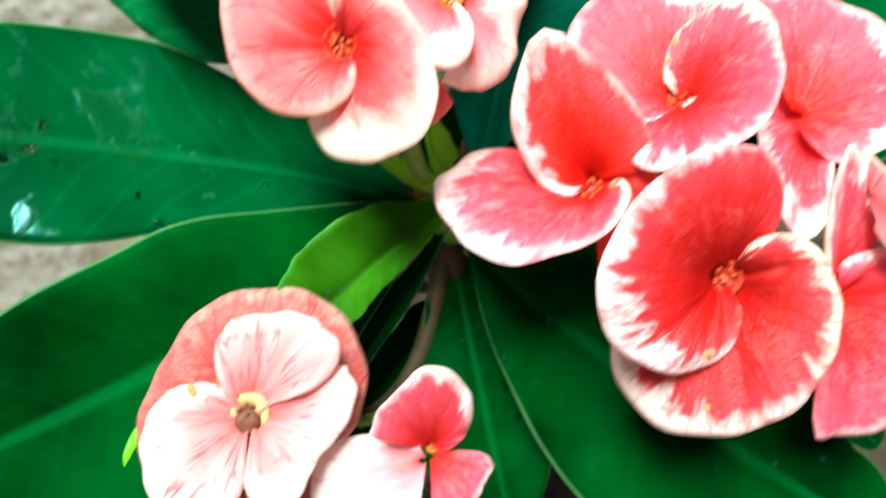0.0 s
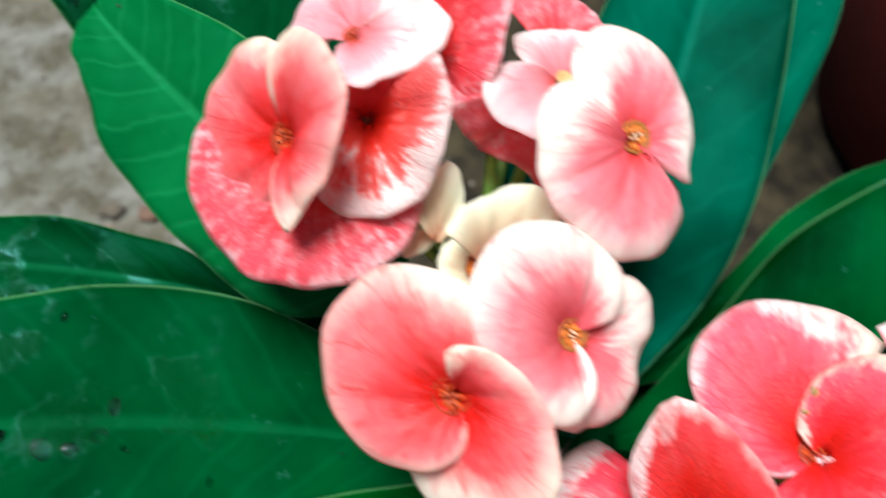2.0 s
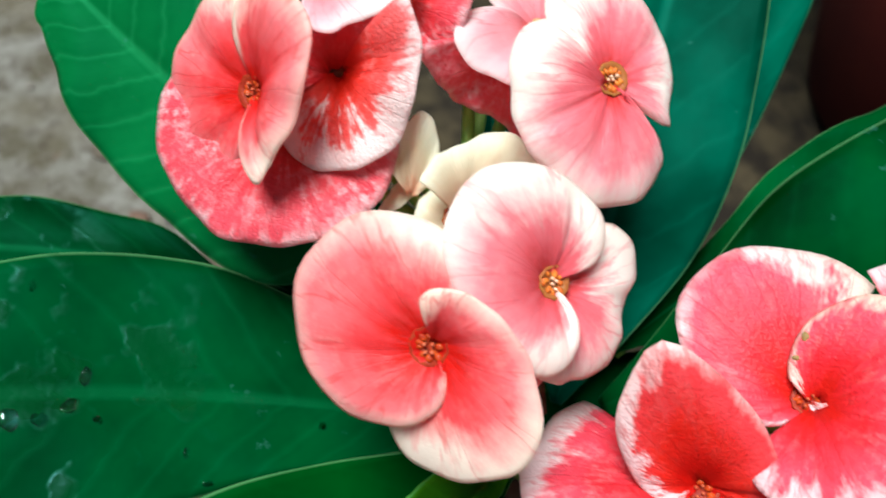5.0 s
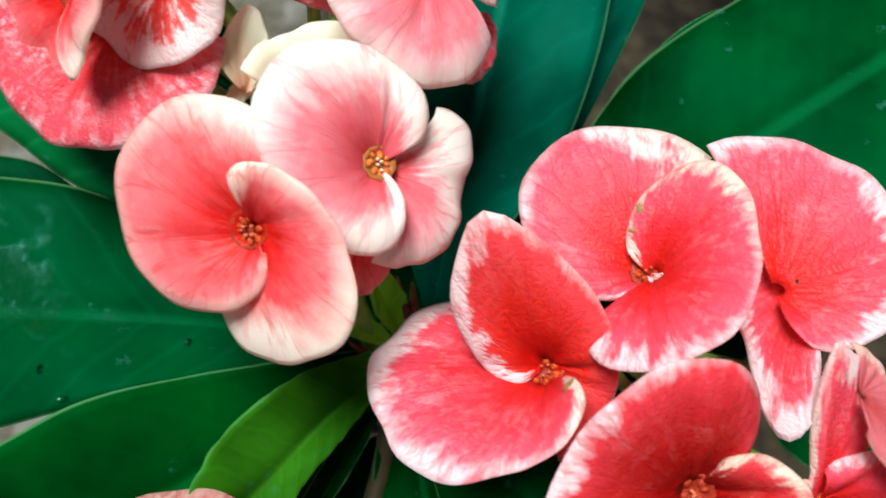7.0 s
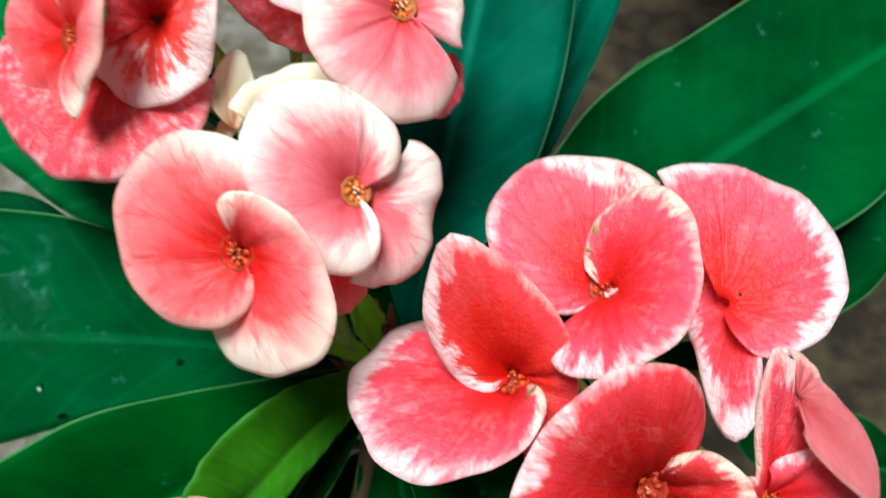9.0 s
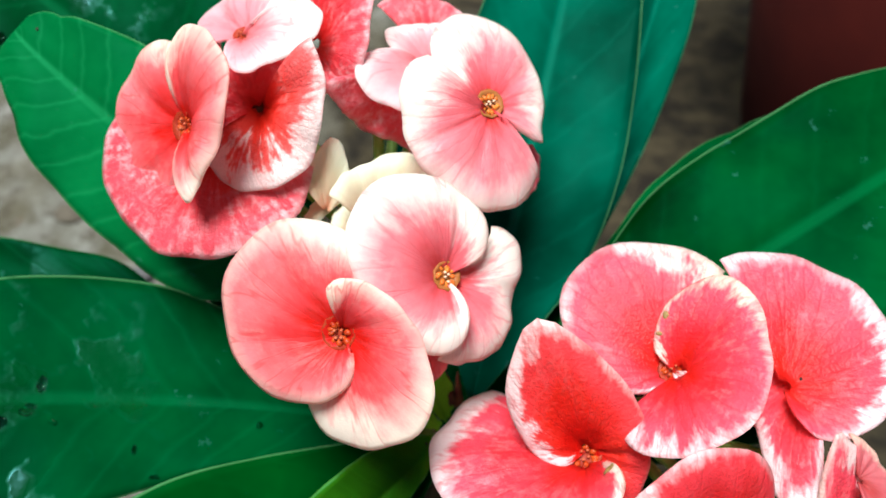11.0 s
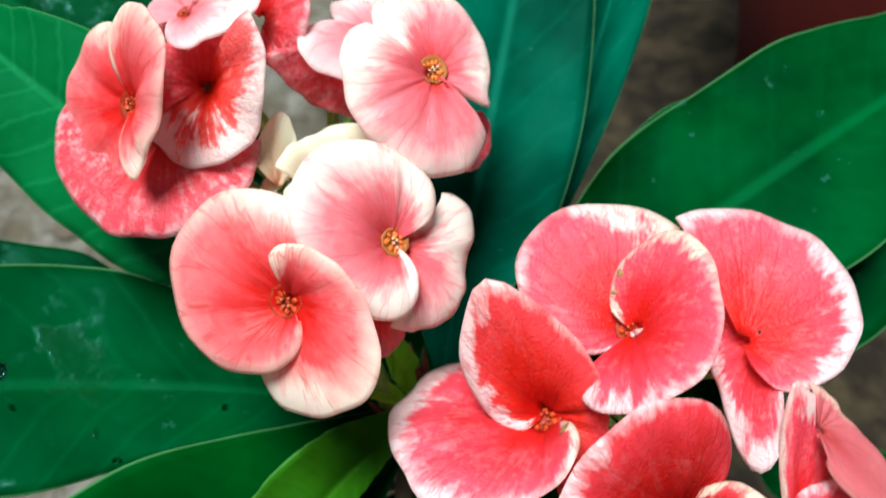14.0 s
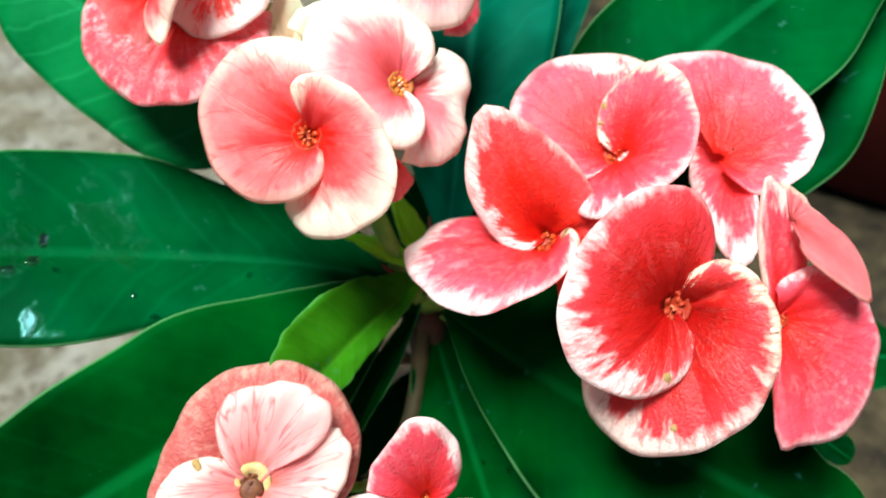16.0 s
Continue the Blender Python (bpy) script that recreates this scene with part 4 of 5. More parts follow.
spread_flower = flower((-0.0476, 0.1592, 0.3544), (-0.147, -0.529, 0.836), "flat deep pink flower lying under others", 0.0000, HUB_A, 'open')
bract(spread_flower, CORAL, (-0.0453, 0.1569, 0.3541), (-0.463, -0.712, -0.528), (-0.162, -0.517, 0.840), 106,
      [22.5, 23.1, 23.6, 23.8, 24.0, 24.0, 23.7, 23.1, 22.5, 22.6, 23.0, 23.1, 23.0, 22.9, 22.8, 22.9, 23.0, 23.0, 22.7, 21.9, 20.7],
      cone=0.158, cup=-0.05, lift=(0.046, -0.017), curl=0.06, rim=[0.073, 0.1, 0.043, 0.073, 0.1, 0.043], cream=[0])

mottled_flower = flower((-0.0368, 0.1617, 0.3621), (-0.346, -0.669, 0.657), "red flower with white mottled edge, dark centre", 0.0038, HUB_A, 'dark')
bract(mottled_flower, MOTTLED, (-0.0368, 0.1613, 0.3624), (0.357, -0.742, -0.568), (-0.346, -0.669, 0.657), 99,
      [13.0, 13.6, 14.2, 14.6, 14.9, 15.6, 16.3, 16.9, 17.5, 18.0, 18.3, 18.4, 18.4, 18.5, 18.7, 18.9, 19.0, 19.3, 19.8, 20.3, 20.3],
      cone=0.29, cup=0, lift=(0.16, 0.245), curl=0.06, wave=0.05, rim=[0.12, 0.34, 0.42, 0.36, 0.30, 0.18, 0.08], cream=[0.075])
bract(mottled_flower, CORAL, (-0.0373, 0.1609, 0.3621), (-0.594, 0.503, 0.628), (0.057, -0.752, 0.657), 88,
      [16.2, 16.0, 15.6, 14.9, 14.2, 13.4, 12.6, 11.8, 11.1, 10.4, 9.7, 9.1, 8.6, 8.1, 7.6, 7.4, 7.3, 7.5, 7.7, 7.9, 8.2],
      cone=0.35, cup=0, lift=(0, 0), curl=0.06, rim=[0.035], cream=[0.15])

bright_flower = flower((-0.0396, 0.1700, 0.3742), (-0.236, -0.231, 0.944), "bright pinkish white flower at the cluster top", 0.0022, HUB_A, 'open')
bract(bright_flower, WHITE, (-0.0392, 0.1724, 0.3723), (-0.309, 0.949, 0.059), (-0.403, -0.187, 0.896), 70,
      [5.6, 12.3, 14.2, 16.0, 17.5, 18.8, 20.1, 21.1, 22.0, 22.6, 23.0, 23.1, 22.9, 22.4, 21.7, 21.1, 20.6, 20.1, 19.0, 17.1, 7.3],
      cone=-0.13, cup=0, lift=(-0.026, 0.021), curl=0.06, rim=[0.6, 0.5, 0.35, 0.1, 0.08, 0.2], cream=[0.075])
bract(bright_flower, WHITE, (-0.0394, 0.1691, 0.3748), (0.765, -0.627, -0.147), (-0.037, -0.271, 0.962), 70,
      [5.8, 8.2, 10.4, 12.2, 13.3, 13.6, 13.5, 13.4, 13.4, 13.5, 14.1, 14.9, 15.9, 16.8, 17.3, 17.3, 16.8, 15.8, 14.3, 12.5, 3.4],
      cone=0.242, cup=0, lift=(0.08, 0.173), curl=0.06, rim=[0.2, 0.1, 0.3, 0.5, 0.6, 0.6], cream=[0.075])

back_flower = flower((-0.0250, 0.1753, 0.3687), (-0.659, -0.488, 0.573), "deep pink mottled flower behind the cluster", 0.0000, HUB_A, 'open')
bract(back_flower, CORAL, (-0.0251, 0.1729, 0.3693), (0.713, -0.159, 0.683), (-0.659, -0.484, 0.576), 106,
      [9.1, 10.7, 12.2, 13.7, 14.7, 15.2, 15.4, 15.7, 16.3, 17.1, 18.1, 19.1, 20.0, 20.5, 20.7, 20.7, 20.6, 20.5, 20.3, 20.0, 19.5],
      cone=0.142, cup=-0.05, lift=(-0.199, 0.103), curl=0.06, wave=0.04, rim=[0.058, 0.073, 0.058, 0.043, 0.058], cream=[0])

rear_flower = flower((-0.0025, 0.1826, 0.3587), (0.338, -0.733, 0.591), "coral pink flower partly hidden at the back", 0.0000, HUB_A, 'open')
bract(rear_flower, CORAL, (-0.0015, 0.1831, 0.3591), (0.319, 0.759, 0.568), (-0.155, -0.550, 0.821), 61,
      [10.8, 11.0, 11.3, 11.5, 11.8, 12.0, 12.2, 12.4, 12.7, 13.0, 13.4, 13.9, 14.6, 15.3, 16.1, 16.9, 17.7, 18.4, 18.8, 18.7, 18.3],
      cone=0.1, cup=0, lift=(0, 0), curl=0.06, rim=[0.043], cream=[0])
bract(rear_flower, CORAL, (-0.0037, 0.1772, 0.3617), (-0.369, -0.684, -0.629), (0.337, -0.729, 0.595), 55,
      [25.6, 24.5, 23.4, 22.4, 21.4, 20.5, 19.7, 19.1, 18.8, 18.6, 18.4, 18.4, 18.8, 19.8, 21.8, 24.5, 26.8, 27.5, 25.9, 22.6, 18.5],
      cone=0.259, cup=0, lift=(0.392, -0.139), curl=0.06, wave=0.05, rim=[0.043, 0.035, 0.058, 0.058, 0.043], cream=[0])

hidden_flower = flower((0.0123, 0.1609, 0.3559), (0.153, -0.794, 0.588), "red flower showing only its bract edge", 0.0000, HUB_A, 'open')
bract(hidden_flower, PINK, (0.0116, 0.1592, 0.3543), (0.728, -0.317, -0.607), (0.157, -0.786, 0.598), 46,
      [11.4, 11.6, 11.9, 12.2, 12.4, 12.6, 12.7, 12.7, 12.6, 12.4, 12.1, 11.7, 11.2, 10.8, 10.3, 9.9, 9.5, 9.1, 8.7, 8.3, 7.9],
      cone=0.1, cup=0, lift=(0, 0), curl=0.06, rim=[0.069], cream=[0.22])

half_open_flower = flower((-0.0014, 0.1731, 0.3657), (0.153, -0.359, 0.921), "half-open pale pink flower with green centre", 0.0018, HUB_A, 'green')
bract(half_open_flower, WHITE, (-0.0014, 0.1730, 0.3655), (-0.104, 0.948, 0.302), (0.010, -0.303, 0.953), 88,
      [5.1, 6.0, 6.9, 7.9, 8.9, 9.7, 10.0, 9.8, 9.4, 9.2, 9.1, 9.2, 9.4, 9.7, 10.2, 10.7, 11.0, 10.9, 10.2, 8.9, 6.9],
      cone=0.232, cup=0, lift=(-0.046, 0.281), curl=0.06, rim=[0.3, 0.35, 0.25, 0.3, 0.35, 0.3], cream=[0.075])
bract(half_open_flower, WHITE, (-0.0017, 0.1717, 0.3662), (-0.152, -0.916, -0.371), (0.285, -0.401, 0.871), 80,
      [8.3, 13.5, 16.9, 18.6, 19.1, 18.7, 17.8, 16.7, 15.6, 14.5, 13.4, 12.1, 10.9, 9.6, 8.4, 7.3, 6.5, 5.8, 5.4, 4.9, 4.5],
      cone=0.288, cup=-0.05, lift=(0.16, 0.077), curl=0.06, rim=[0.3, 0.25, 0.12, 0.1, 0.2, 0.3], cream=[0.075])

twin_lobed_flower = flower((0.0098, 0.1561, 0.3673), (0.339, -0.571, 0.748), "pale pink flower with two rounded bracts", 0.0034, HUB_A, 'olive')
bract(twin_lobed_flower, BLUSH, (0.0100, 0.1565, 0.3668), (0.076, 0.894, 0.441), (0.373, -0.436, 0.819), 127,
      [4.2, 12.4, 12.0, 11.9, 12.2, 13.1, 14.5, 16.3, 18.3, 20.1, 21.3, 21.4, 20.7, 19.1, 16.7, 13.7, 10.7, 7.6, 5.0, 3.0, 1.6],
      cone=0.014, cup=-0.1, lift=(0.045, 0.30), curl=0.06, rim=[0.14, 0.44, 0.18, 0.40, 0.55, 0.25], cream=[0.075])
bract(twin_lobed_flower, BLUSH, (0.0101, 0.1548, 0.3669), (-0.569, -0.671, -0.475), (0.285, -0.704, 0.651), 89,
      [16.6, 18.0, 18.7, 18.8, 18.6, 18.4, 18.3, 18.3, 18.4, 18.6, 18.8, 19.1, 19.3, 19.6, 19.8, 19.7, 19.1, 17.9, 16.2, 14.1, 3.5],
      cone=0.208, cup=-0.1, lift=(-0.058, -0.184), curl=0.06, rim=[0.45, 0.40, 0.18, 0.20, 0.25, 0.20], cream=[0.075])

opening_bud = flower((-0.0143, 0.1421, 0.3470), (0.301, -0.685, 0.663), "cream bud just opening around its stamens", 0.0032, HUB_A, 'bud')
bract(opening_bud, BUD, (-0.0135, 0.1423, 0.3455), (-0.784, 0.610, 0.113), (-0.271, -0.500, 0.823), 73,
      [2.7, 4.3, 5.6, 6.5, 7.1, 7.5, 7.8, 8.1, 8.3, 8.5, 8.7, 8.8, 8.8, 8.8, 8.7, 8.4, 8.0, 7.3, 6.4, 5.6, 4.8],
      cone=0.15, cup=0, lift=(0, 0), curl=0.06, rim=[0.3], cream=[0.05])
bract(opening_bud, BUD, (-0.0131, 0.1427, 0.3459), (0.345, 0.726, 0.595), (0.294, -0.686, 0.665), 77,
      [4.8, 6.8, 8.8, 10.7, 12.5, 14.1, 15.3, 16.1, 16.7, 16.8, 16.4, 15.7, 14.9, 14.2, 13.6, 13.3, 13.0, 12.8, 12.6, 12.3, 12.0],
      cone=0.325, cup=-0.1, lift=(-0.096, 0.358), curl=0.06, rim=[0.35, 0.3, 0.25, 0.25, 0.3, 0.3], cream=[0.05])

small_bud = flower((-0.0236, 0.1507, 0.3455), (-0.069, -0.879, 0.472), "small greenish cream bud, hardly open", 0.0000, HUB_A, 'bud')
bract(small_bud, BUD, (-0.0228, 0.1467, 0.3474), (0.242, 0.453, 0.858), (-0.077, -0.872, 0.483), 48,
      [2.7, 3.6, 4.5, 5.4, 6.3, 7.3, 8.5, 9.7, 11.0, 12.3, 13.5, 14.2, 14.3, 13.7, 12.8, 11.6, 10.6, 9.6, 8.6, 7.7, 6.7],
      cone=0.186, cup=-0.2, lift=(-0.213, 0.181), curl=0.06, rim=[0.3], cream=[0.05])
bract(small_bud, BUD, (-0.0233, 0.1507, 0.3468), (-0.945, -0.182, -0.270), (-0.097, -0.634, 0.767), 142,
      [1.6, 1.6, 1.6, 1.7, 1.7, 1.6, 1.6, 1.6, 1.6, 2.1, 3.3, 4.4, 8.0, 6.2, 4.6, 3.1, 2.8, 2.5, 2.1, 1.8, 1.5],
      cone=0.05, cup=0, lift=(0, 0), curl=0.06, rim=[0.3], cream=[0.05])

under_flower = flower((-0.0030, 0.1290, 0.3318), (0.15, -0.64, 0.75), "salmon flower tucked below others, one bract showing", 0.0000, HUB_A, 'open')
bract(under_flower, CREAM, (-0.0030, 0.1283, 0.3326), (-0.19, -0.78, -0.60), (0.15, -0.64, 0.75), 48,
      [8.5, 9.6, 10.6, 11.2, 11.5, 11.4, 10.8, 9.8, 8.6],
      cone=0.05, cup=-0.1, lift=(0, 0), curl=0.06, rim=[0.05], cream=[0.3])

# ---- leaves ----
wet_leaf = leaf("broad dark green leaf, wet with drops", WET, (-0.0028, 0.1312, 0.2890), (-0.0604, 0.1251, 0.3127), (-0.1220, 0.1040, 0.3380), (0.399, -0.299, 0.867),
     [0.4, 6.4, 10.6, 13.6, 18.6, 22.3, 20.5, 15.5, 0.0],
     [2.4, 10.2, 16.0, 21.0, 25.0, 26.5, 24.1, 18.6, 0.0], vfold=0.1)
leaf("broad dark green leaf pointing forward", DEEP, (-0.0012, 0.1294, 0.2916), (-0.0588, 0.0892, 0.2862), (-0.1165, 0.0658, 0.2725), (0.121, -0.452, 0.884),
     [0.0, 9.0, 17.5, 28.0, 36.0, 35.7, 28.3, 17.4, 0.0],
     [1.4, 9.5, 17.2, 22.1, 22.6, 21.8, 20.6, 17.2, 0.0], vfold=(0.25, 0.52))
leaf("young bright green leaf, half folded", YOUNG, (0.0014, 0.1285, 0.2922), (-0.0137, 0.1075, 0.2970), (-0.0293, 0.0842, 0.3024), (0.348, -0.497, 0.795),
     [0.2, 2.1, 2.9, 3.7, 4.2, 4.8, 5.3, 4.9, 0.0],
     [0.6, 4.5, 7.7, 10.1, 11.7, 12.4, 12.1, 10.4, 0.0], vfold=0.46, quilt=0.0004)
leaf("narrow dark young leaf", DEEP, (0.0011, 0.1289, 0.2881), (-0.0088, 0.1130, 0.2797), (-0.0180, 0.0956, 0.2754), (0.199, -0.398, 0.896),
     [0.0, 1.4, 2.0, 2.3, 2.4, 2.2, 1.8, 1.1, 0.0],
     [0.2, 1.0, 1.5, 2.4, 3.7, 4.6, 5.4, 5.6, 0.0], vfold=0.15)
leaf("large dark green leaf below the flowers", DEEP, (0.0057, 0.1205, 0.2883), (0.0461, 0.0917, 0.2720), (0.0980, 0.0642, 0.2541), (-0.100, -0.350, 0.931),
     [0.0, 19.3, 27.7, 31.5, 31.6, 28.6, 22.6, 14.0, 0.0],
     [0.1, 9.4, 17.3, 24.0, 28.7, 31.1, 28.7, 22.4, 0.0], vfold=0.12)
low_leaf = leaf("dark green leaf with scattered drops", DEEP, (0.0022, 0.1287, 0.2769), (0.0090, 0.0988, 0.2597), (0.0177, 0.0658, 0.2424), (0.000, -0.406, 0.914),
     [0.0, 10.9, 15.6, 17.7, 17.8, 16.1, 12.7, 7.9, 0.0],
     [0.8, 7.1, 10.3, 13.3, 15.8, 17.0, 15.6, 12.1, 0.0], vfold=0.12)
leaf("small green leaf tip", LEAF, (0.0724, 0.1123, 0.2669), (0.0894, 0.0988, 0.2602), (0.1028, 0.0865, 0.2548), (0.000, -0.406, 0.914),
     [0.0, 6.0, 8.6, 9.8, 9.9, 8.9, 7.1, 4.4, 0.0],
     [0.0, 5.4, 7.8, 8.9, 8.9, 8.0, 6.4, 3.9, 0.0], vfold=0.12)
leaf("green leaf in shade", LEAF, (0.0958, 0.1454, 0.2444), (0.1237, 0.1331, 0.2394), (0.1542, 0.1243, 0.2383), (0.000, -0.301, 0.954),
     [0.0, 8.5, 12.1, 13.8, 13.8, 12.5, 9.9, 6.1, 0.0],
     [0.0, 8.5, 12.1, 13.8, 13.8, 12.5, 9.9, 6.1, 0.0], vfold=0.12)
leaf("broad smooth green leaf with raised midrib", LEAF, (0.0180, 0.1380, 0.2934), (0.0716, 0.1487, 0.3362), (0.1411, 0.1884, 0.3528), (-0.249, -0.449, 0.858),
     [1.4, 8.7, 15.8, 23.5, 25.6, 25.7, 23.8, 17.2, 0.0],
     [1.6, 8.2, 13.0, 19.2, 23.7, 24.2, 17.7, 10.3, 0.0], vfold=0.08)
leaf("green leaf lying under a broad one", LEAF, (0.0319, 0.1366, 0.2842), (0.0840, 0.1485, 0.3133), (0.1333, 0.1659, 0.3409), (-0.101, -0.404, 0.909),
     [0.0, 13.3, 19.0, 21.7, 21.8, 19.6, 15.6, 9.6, 0.0],
     [2.0, 16.1, 19.9, 23.0, 24.1, 23.2, 15.2, 4.8, 0.0], vfold=0.1)
leaf("dark green leaf half hidden by another", LEAF, (0.0217, 0.1519, 0.2932), (0.0590, 0.1709, 0.3237), (0.0949, 0.1888, 0.3389), (-0.199, -0.398, 0.896),
     [0.6, 3.4, 5.5, 7.8, 10.9, 11.2, 10.2, 8.5, 0.0],
     [0.0, 6.0, 8.6, 9.8, 9.9, 8.9, 7.1, 4.4, 0.0], vfold=0.1)
leaf("broad bluish green leaf standing upright", GLOSS, (0.0084, 0.1375, 0.2943), (0.0268, 0.1991, 0.3448), (0.0497, 0.2903, 0.3909), (-0.149, -0.747, 0.648),
     [1.0, 11.5, 19.5, 22.0, 21.7, 19.3, 17.4, 14.0, 0.0],
     [1.1, 10.2, 19.1, 22.4, 22.1, 19.7, 17.4, 14.9, 0.0], vfold=0.12)
leaf("long bluish green leaf behind another", GLOSS, (0.0194, 0.1568, 0.2868), (0.0533, 0.2170, 0.3273), (0.0833, 0.3067, 0.3720), (-0.150, -0.699, 0.699),
     [0.0, 8.5, 12.1, 13.8, 13.8, 12.5, 9.9, 6.1, 0.0],
     [0.6, 4.2, 6.7, 8.5, 10.2, 11.2, 9.7, 8.4, 0.0], vfold=0.12)
veined_leaf = leaf("light green leaf with clear side veins", PALE, (-0.0274, 0.1561, 0.3189), (-0.0687, 0.1698, 0.3493), (-0.0942, 0.1871, 0.3642), (-0.199, -0.597, 0.777),
     [1.9, 18.4, 22.6, 21.6, 20.2, 17.8, 13.9, 9.6, 0.0],
     [1.6, 10.5, 15.2, 18.1, 18.6, 17.1, 14.0, 9.7, 0.0], vfold=0.08)
rear_leaf = leaf("dark green leaf behind a lighter one", WET, (-0.0334, 0.1845, 0.3127), (-0.0792, 0.2066, 0.3412), (-0.1306, 0.2456, 0.3591), (-0.100, -0.597, 0.796),
     [2.8, 11.4, 17.7, 23.4, 23.1, 21.9, 19.8, 14.9, 0.0],
     [2.3, 12.8, 20.7, 28.0, 30.1, 29.0, 25.0, 21.7, 0.0], vfold=0.1)
side_leaf = leaf("dark wet leaf at the side", WET, (-0.0443, 0.1631, 0.2886), (-0.1017, 0.1689, 0.2998), (-0.1800, 0.1680, 0.2954), (0.101, -0.404, 0.909),
     [0.0, 11.0, 17.0, 21.0, 23.0, 23.0, 20.0, 14.0, 0.0],
     [0.1, 0.6, 1.0, 8.3, 10.6, 12.5, 11.7, 8.4, 0.0], vfold=0.12)
leaf("small bluish leaf between the stalks", GLOSS, (-0.0093, 0.1676, 0.2981), (-0.0079, 0.1861, 0.3266), (-0.0085, 0.2061, 0.3432), (0.000, -0.707, 0.707),
     [0.0, 3.6, 5.2, 5.9, 5.9, 5.4, 4.2, 2.6, 0.0],
     [0.0, 3.9, 5.6, 6.4, 6.4, 5.8, 4.6, 2.8, 0.0], vfold=0.1)
leaf("small light green leaf beside a flower", SPROUT, (-0.0515, 0.0799, 0.2856), (-0.0596, 0.0729, 0.2823), (-0.0590, 0.0644, 0.2778), (0.101, -0.504, 0.858),
     [0.0, 1.8, 2.6, 3.0, 3.0, 2.7, 2.1, 1.3, 0.0],
     [0.0, 1.8, 2.6, 3.0, 3.0, 2.7, 2.1, 1.3, 0.0], vfold=0.1)
# low leaves, added so that no bright ground shows through the dark gaps
leaf("shaded leaf low on the stem", LEAF, (-0.0012, 0.1380, 0.2679), (0.0044, 0.1598, 0.2784), (0.0247, 0.1926, 0.2915), (0.000, -0.600, 0.800),
     [0.0, 9.1, 13.0, 14.8, 14.8, 13.4, 10.6, 6.5, 0.0],
     [0.0, 9.7, 13.8, 15.7, 15.8, 14.3, 11.3, 7.0, 0.0], vfold=0.1)
leaf("shaded leaf low on the stem, pointing sideways", LEAF, (0.0010, 0.1359, 0.2658), (0.0298, 0.1467, 0.2753), (0.0673, 0.1608, 0.2754), (-0.105, -0.527, 0.843),
     [0.0, 9.1, 13.0, 14.8, 14.8, 13.4, 10.6, 6.5, 0.0],
     [0.0, 9.1, 13.0, 14.8, 14.8, 13.4, 10.6, 6.5, 0.0], vfold=0.1)
leaf("shaded leaf low on the stem, pointing back", LEAF, (-0.0149, 0.1500, 0.2901), (-0.0400, 0.1608, 0.2918), (-0.0643, 0.1658, 0.2912), (0.000, -0.507, 0.862),
     [0.0, 6.6, 9.5, 10.8, 10.9, 9.8, 7.8, 4.8, 0.0],
     [0.0, 6.6, 9.5, 10.8, 10.9, 9.8, 7.8, 4.8, 0.0], vfold=0.1)
leaf("added low leaf that darkens the gap below the stalks", DEEP, (0.0010, 0.1310, 0.2560), (-0.0100, 0.1060, 0.2440), (-0.0260, 0.0720, 0.2340), (0.000, -0.406, 0.914),
     [0.0, 7.5, 11.5, 13.5, 14.0, 13.0, 10.5, 6.5, 0.0],
     [0.0, 7.5, 11.5, 13.5, 14.0, 13.0, 10.5, 6.5, 0.0], vfold=0.1)
leaf("tiny sun-bright light green sprout leaf", SPROUT, (0.0009, 0.1285, 0.2966), (-0.0072, 0.1297, 0.3020), (-0.0158, 0.1308, 0.3073), (0.100, -0.597, 0.796),
     [0.0, 1.5, 2.1, 2.4, 2.4, 2.1, 1.7, 1.0, 0.0],
     [0.0, 1.5, 2.1, 2.4, 2.4, 2.1, 1.7, 1.0, 0.0], vfold=0.2)
leaf("small light green leaf on the flower stalk", SPROUT, (0.0031, 0.1333, 0.2923), (-0.0007, 0.1349, 0.3032), (-0.0033, 0.1379, 0.3129), (0.508, -0.609, 0.609),
     [0.0, 2.1, 2.9, 3.3, 3.4, 3.0, 2.4, 1.5, 0.0],
     [0.0, 2.3, 3.3, 3.7, 3.8, 3.4, 2.7, 1.7, 0.0], vfold=0.35)

# ---- scars, specks and drops of water ----
def on_surface(holders, near):
    """The place on the upper side of the holders' meshes nearest to a point, and the way out of it."""
    best = None
    for ob in holders:
        me = ob.data
        half = len(me.vertices) // 2
        co = np.empty(len(me.vertices) * 3)
        me.vertices.foreach_get("co", co)
        co = co.reshape(-1, 3)[:half]
        d = ((co - np.array(near)) ** 2).sum(axis=1)
        i = int(d.argmin())
        if best is None or d[i] < best[0]:
            best = (d[i], Vector(co[i]), me.vertices[i].normal.copy())
    return best[1], best[2]


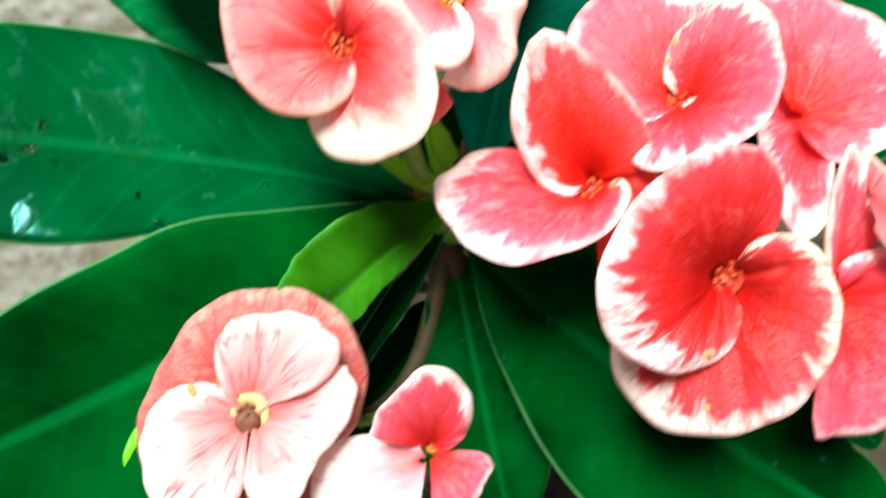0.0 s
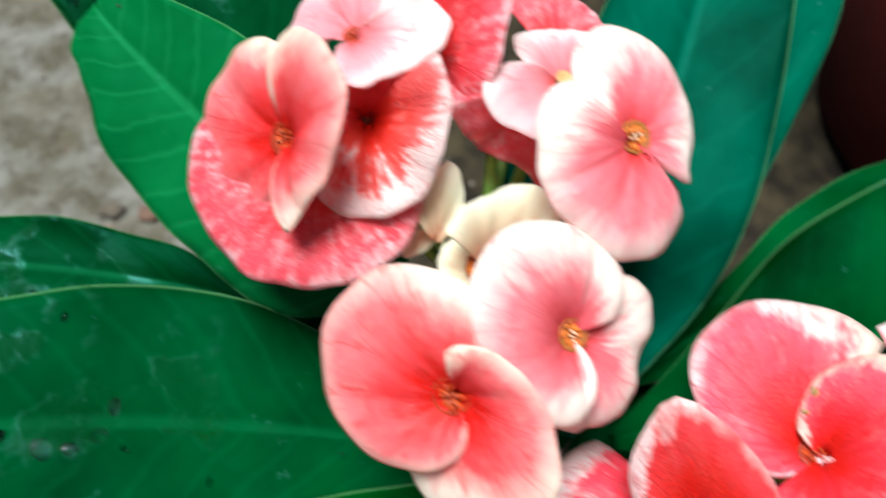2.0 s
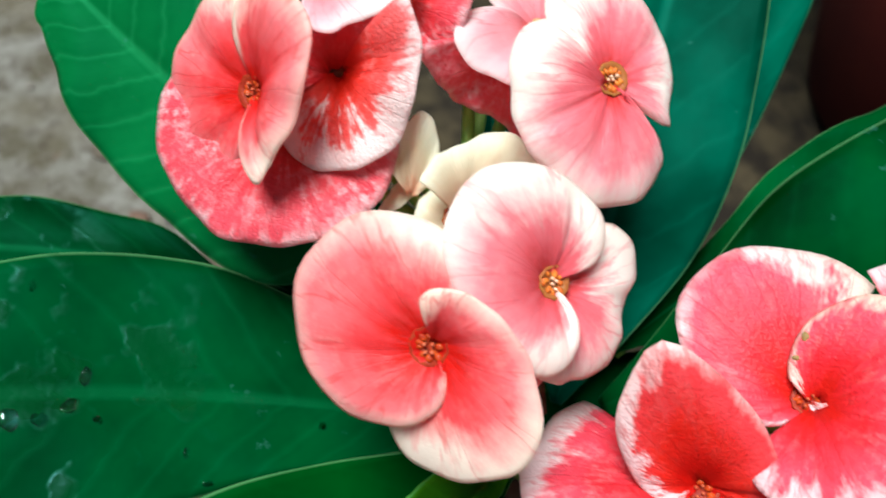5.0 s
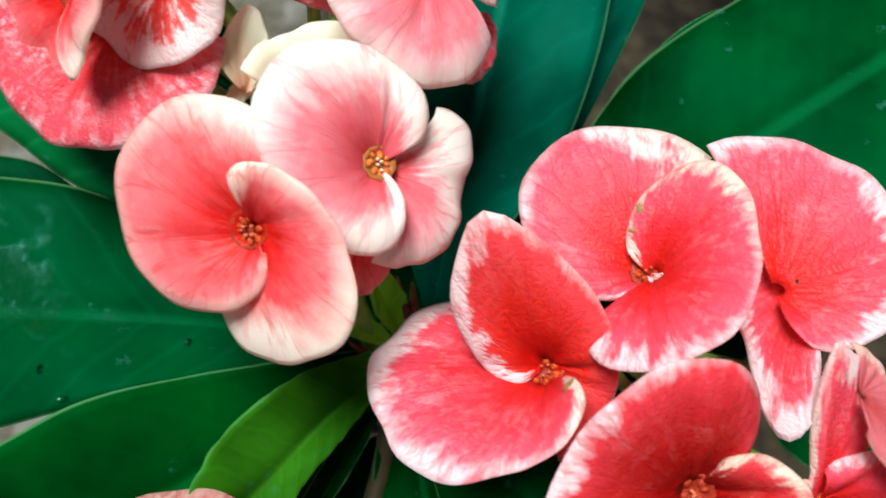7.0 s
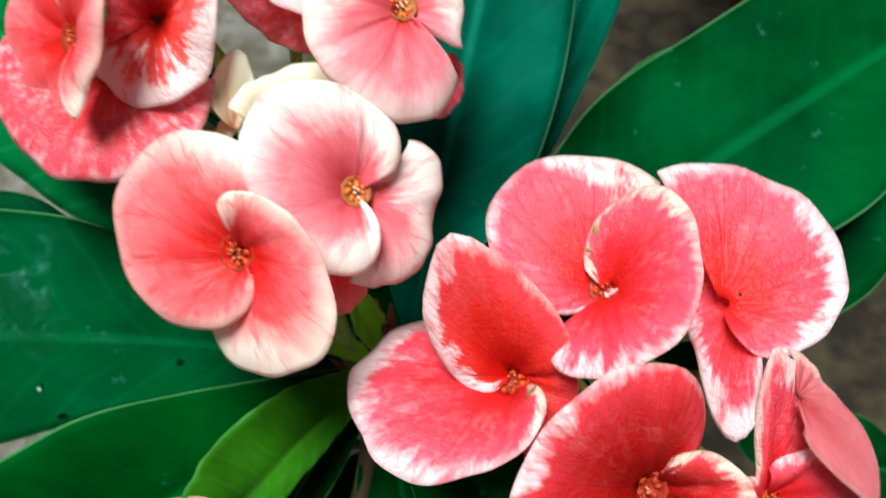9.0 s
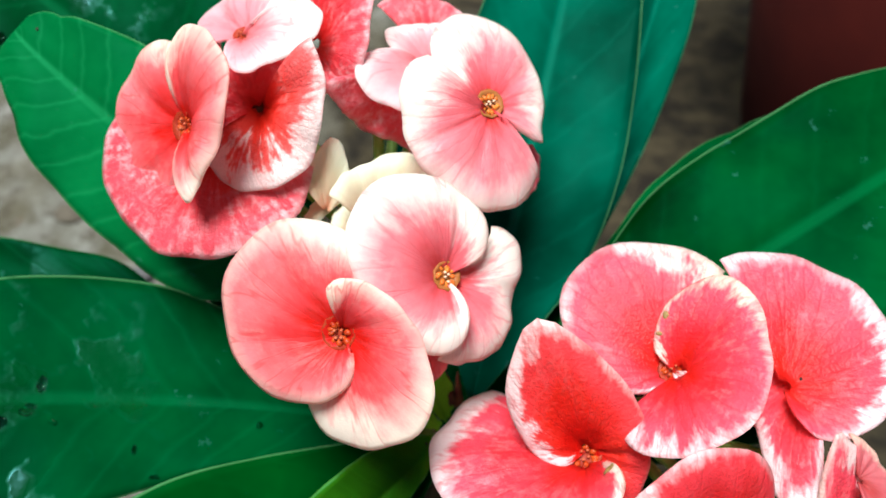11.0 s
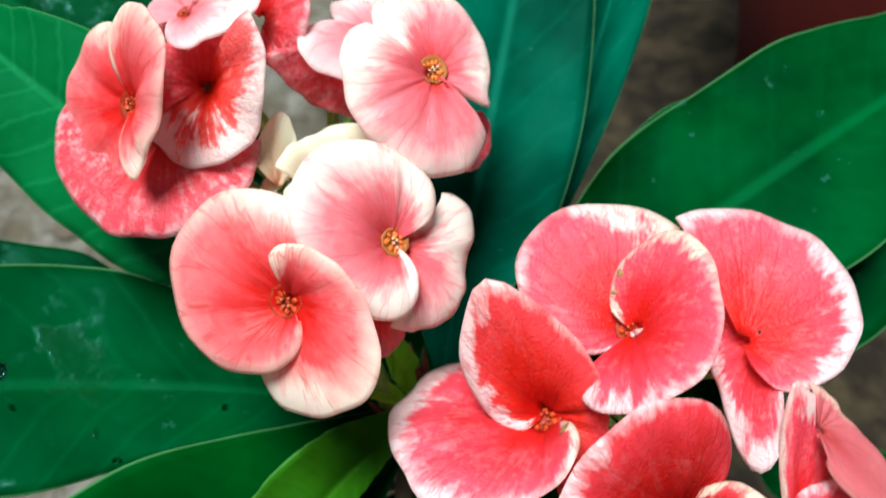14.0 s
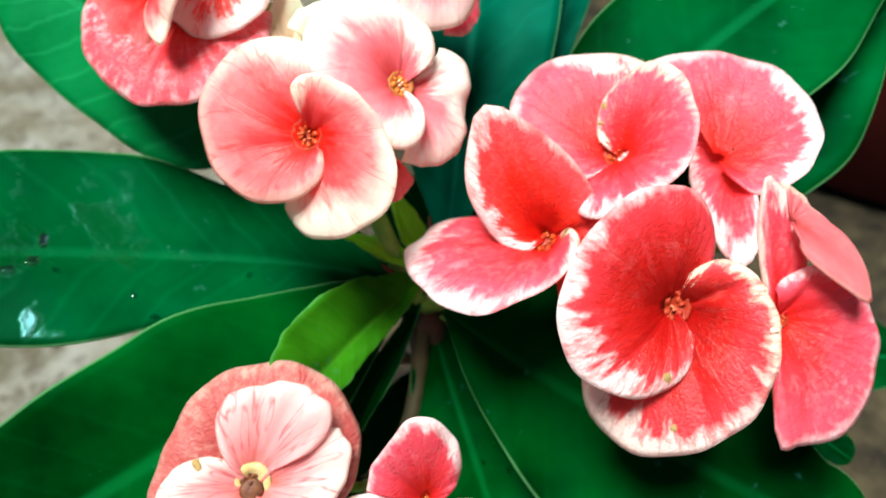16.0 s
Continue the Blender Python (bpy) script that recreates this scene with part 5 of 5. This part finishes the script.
def scar(holder, near, long, wide, material=SCAR, name="scar"):
    at, up = on_surface([c for c in holder.children if c.name.startswith("bract")] or [holder], near)
    rng = random.Random(int(near[0] * 1e5))
    a = up.orthogonal().normalized()
    b = up.cross(a)
    turn = rng.uniform(0, 3)
    verts, faces = [at + up * 0.0003], []
    for ring, h in ((0.5, 0.00028), (1.0, 0.00005)):
        for k in range(12):
            w = 2 * math.pi * k / 12
            x, y = long * math.cos(w) * rng.uniform(0.85, 1.15), wide * math.sin(w) * rng.uniform(0.85, 1.15)
            verts.append(at + up * h + (a * (x * math.cos(turn) - y * math.sin(turn)) + b * (x * math.sin(turn) + y * math.cos(turn))) * ring)
    faces = [(0, 1 + k, 1 + (k + 1) % 12) for k in range(12)] + [(1 + k, 13 + k, 13 + (k + 1) % 12, 1 + (k + 1) % 12) for k in range(12)]
    return hang(name, mesh_from(name, verts, faces, material), holder)


scar(folded_flower, (0.0313, 0.0994, 0.3281), 0.0016, 0.0007)
scar(curled_flower, (0.0441, 0.1272, 0.3384), 0.0008, 0.0006)
scar(curled_flower, (0.0424, 0.1247, 0.3360), 0.0006, 0.0004)
scar(bowl_flower, (0.0447, 0.0752, 0.3126), 0.0010, 0.0008)
scar(bowl_flower, (0.0456, 0.0693, 0.3038), 0.0007, 0.0006)
scar(white_flower, (-0.0448, 0.0733, 0.3032), 0.0013, 0.0009)
scar(side_facing_flower, (0.0699, 0.1177, 0.3314), 0.0004, 0.0003, SPECK, "speck")
scar(veined_leaf, (-0.0877, 0.1862, 0.3647), 0.0004, 0.0003, SPECK, "speck")


def water_drop(holder, near, long, wide, height):
    """A flat drop of water of uneven outline that lies on a leaf."""
    at, up = on_surface([holder], near)
    height *= 0.55
    rng = random.Random(int(near[0] * 1e5 + near[1] * 1e4))
    a = up.orthogonal().normalized()
    b = up.cross(a)
    turn = rng.uniform(0, 3)
    n = 18
    wob = [rng.uniform(0.75, 1.2) for _ in range(n)]
    wob = [(wob[k - 1] + 2 * wob[k] + wob[(k + 1) % n]) / 4 for k in range(n)]
    profile = [(1.0, -0.15), (1.02, 0.2), (0.9, 0.55), (0.65, 0.85), (0.3, 0.98)]
    verts, faces = [], []
    for ring, h in profile:
        for k in range(n):
            w = 2 * math.pi * k / n
            x, y = long * math.cos(w) * wob[k] * ring, wide * math.sin(w) * wob[k] * ring
            verts.append(at + up * h * height + a * (x * math.cos(turn) - y * math.sin(turn)) + b * (x * math.sin(turn) + y * math.cos(turn)))
    for i in range(len(profile) - 1):
        faces += [(i * n + k, i * n + (k + 1) % n, (i + 1) * n + (k + 1) % n, (i + 1) * n + k) for k in range(n)]
    faces += [tuple(range(n - 1, -1, -1)), tuple((len(profile) - 1) * n + k for k in range(n))]
    return tagged(new("water_drop", mesh_from("water_drop", verts, faces, WATER)), "clear drop of water lying on a green leaf", "water drop", "drops on the leaves")


for near, long, wide, height in (
        ((-0.0400, 0.1250, 0.3028), 0.0008, 0.0007, 0.0007), ((-0.0906, 0.1347, 0.3323), 0.0012, 0.0006, 0.0006),
        ((-0.0817, 0.1175, 0.3214), 0.0018, 0.0012, 0.0006), ((-0.0952, 0.1133, 0.3269), 0.0016, 0.0010, 0.0006),
        ((-0.0843, 0.1126, 0.3218), 0.0013, 0.0012, 0.0006), ((-0.0800, 0.1228, 0.3219), 0.0018, 0.0008, 0.0005),
        ((-0.0888, 0.1123, 0.3238), 0.0020, 0.0015, 0.0006), ((-0.0966, 0.1119, 0.3273), 0.0012, 0.0012, 0.0006),
        ((-0.0575, 0.1102, 0.3073), 0.0010, 0.0006, 0.0004), ((-0.0630, 0.1135, 0.3113), 0.0009, 0.0005, 0.0004),
        ((-0.1028, 0.1129, 0.3305), 0.0012, 0.0007, 0.0005), ((-0.0770, 0.1150, 0.3190), 0.0010, 0.0006, 0.0005)):
    water_drop(wet_leaf, near, long, wide, height)
for near, long, wide, height in (((-0.1152, 0.2168, 0.3444), 0.0014, 0.0020, 0.0010), ((-0.1090, 0.2150, 0.3460), 0.0008, 0.0008, 0.0005)):
    water_drop(rear_leaf, near, long, wide, height)
for near, long, wide, height in (((-0.1193, 0.1614, 0.2974), 0.0016, 0.0009, 0.0005), ((-0.1441, 0.1697, 0.2994), 0.0024, 0.0016, 0.0006), ((-0.1330, 0.1680, 0.3000), 0.0012, 0.0008, 0.0005)):
    water_drop(side_leaf, near, long, wide, height)
for near, long, wide, height in (((0.0142, 0.0986, 0.2599), 0.0008, 0.0006, 0.0005), ((0.0184, 0.0930, 0.2567), 0.0010, 0.0007, 0.0005), ((0.0120, 0.0950, 0.2590), 0.0006, 0.0005, 0.0004)):
    water_drop(low_leaf, near, long, wide, height)
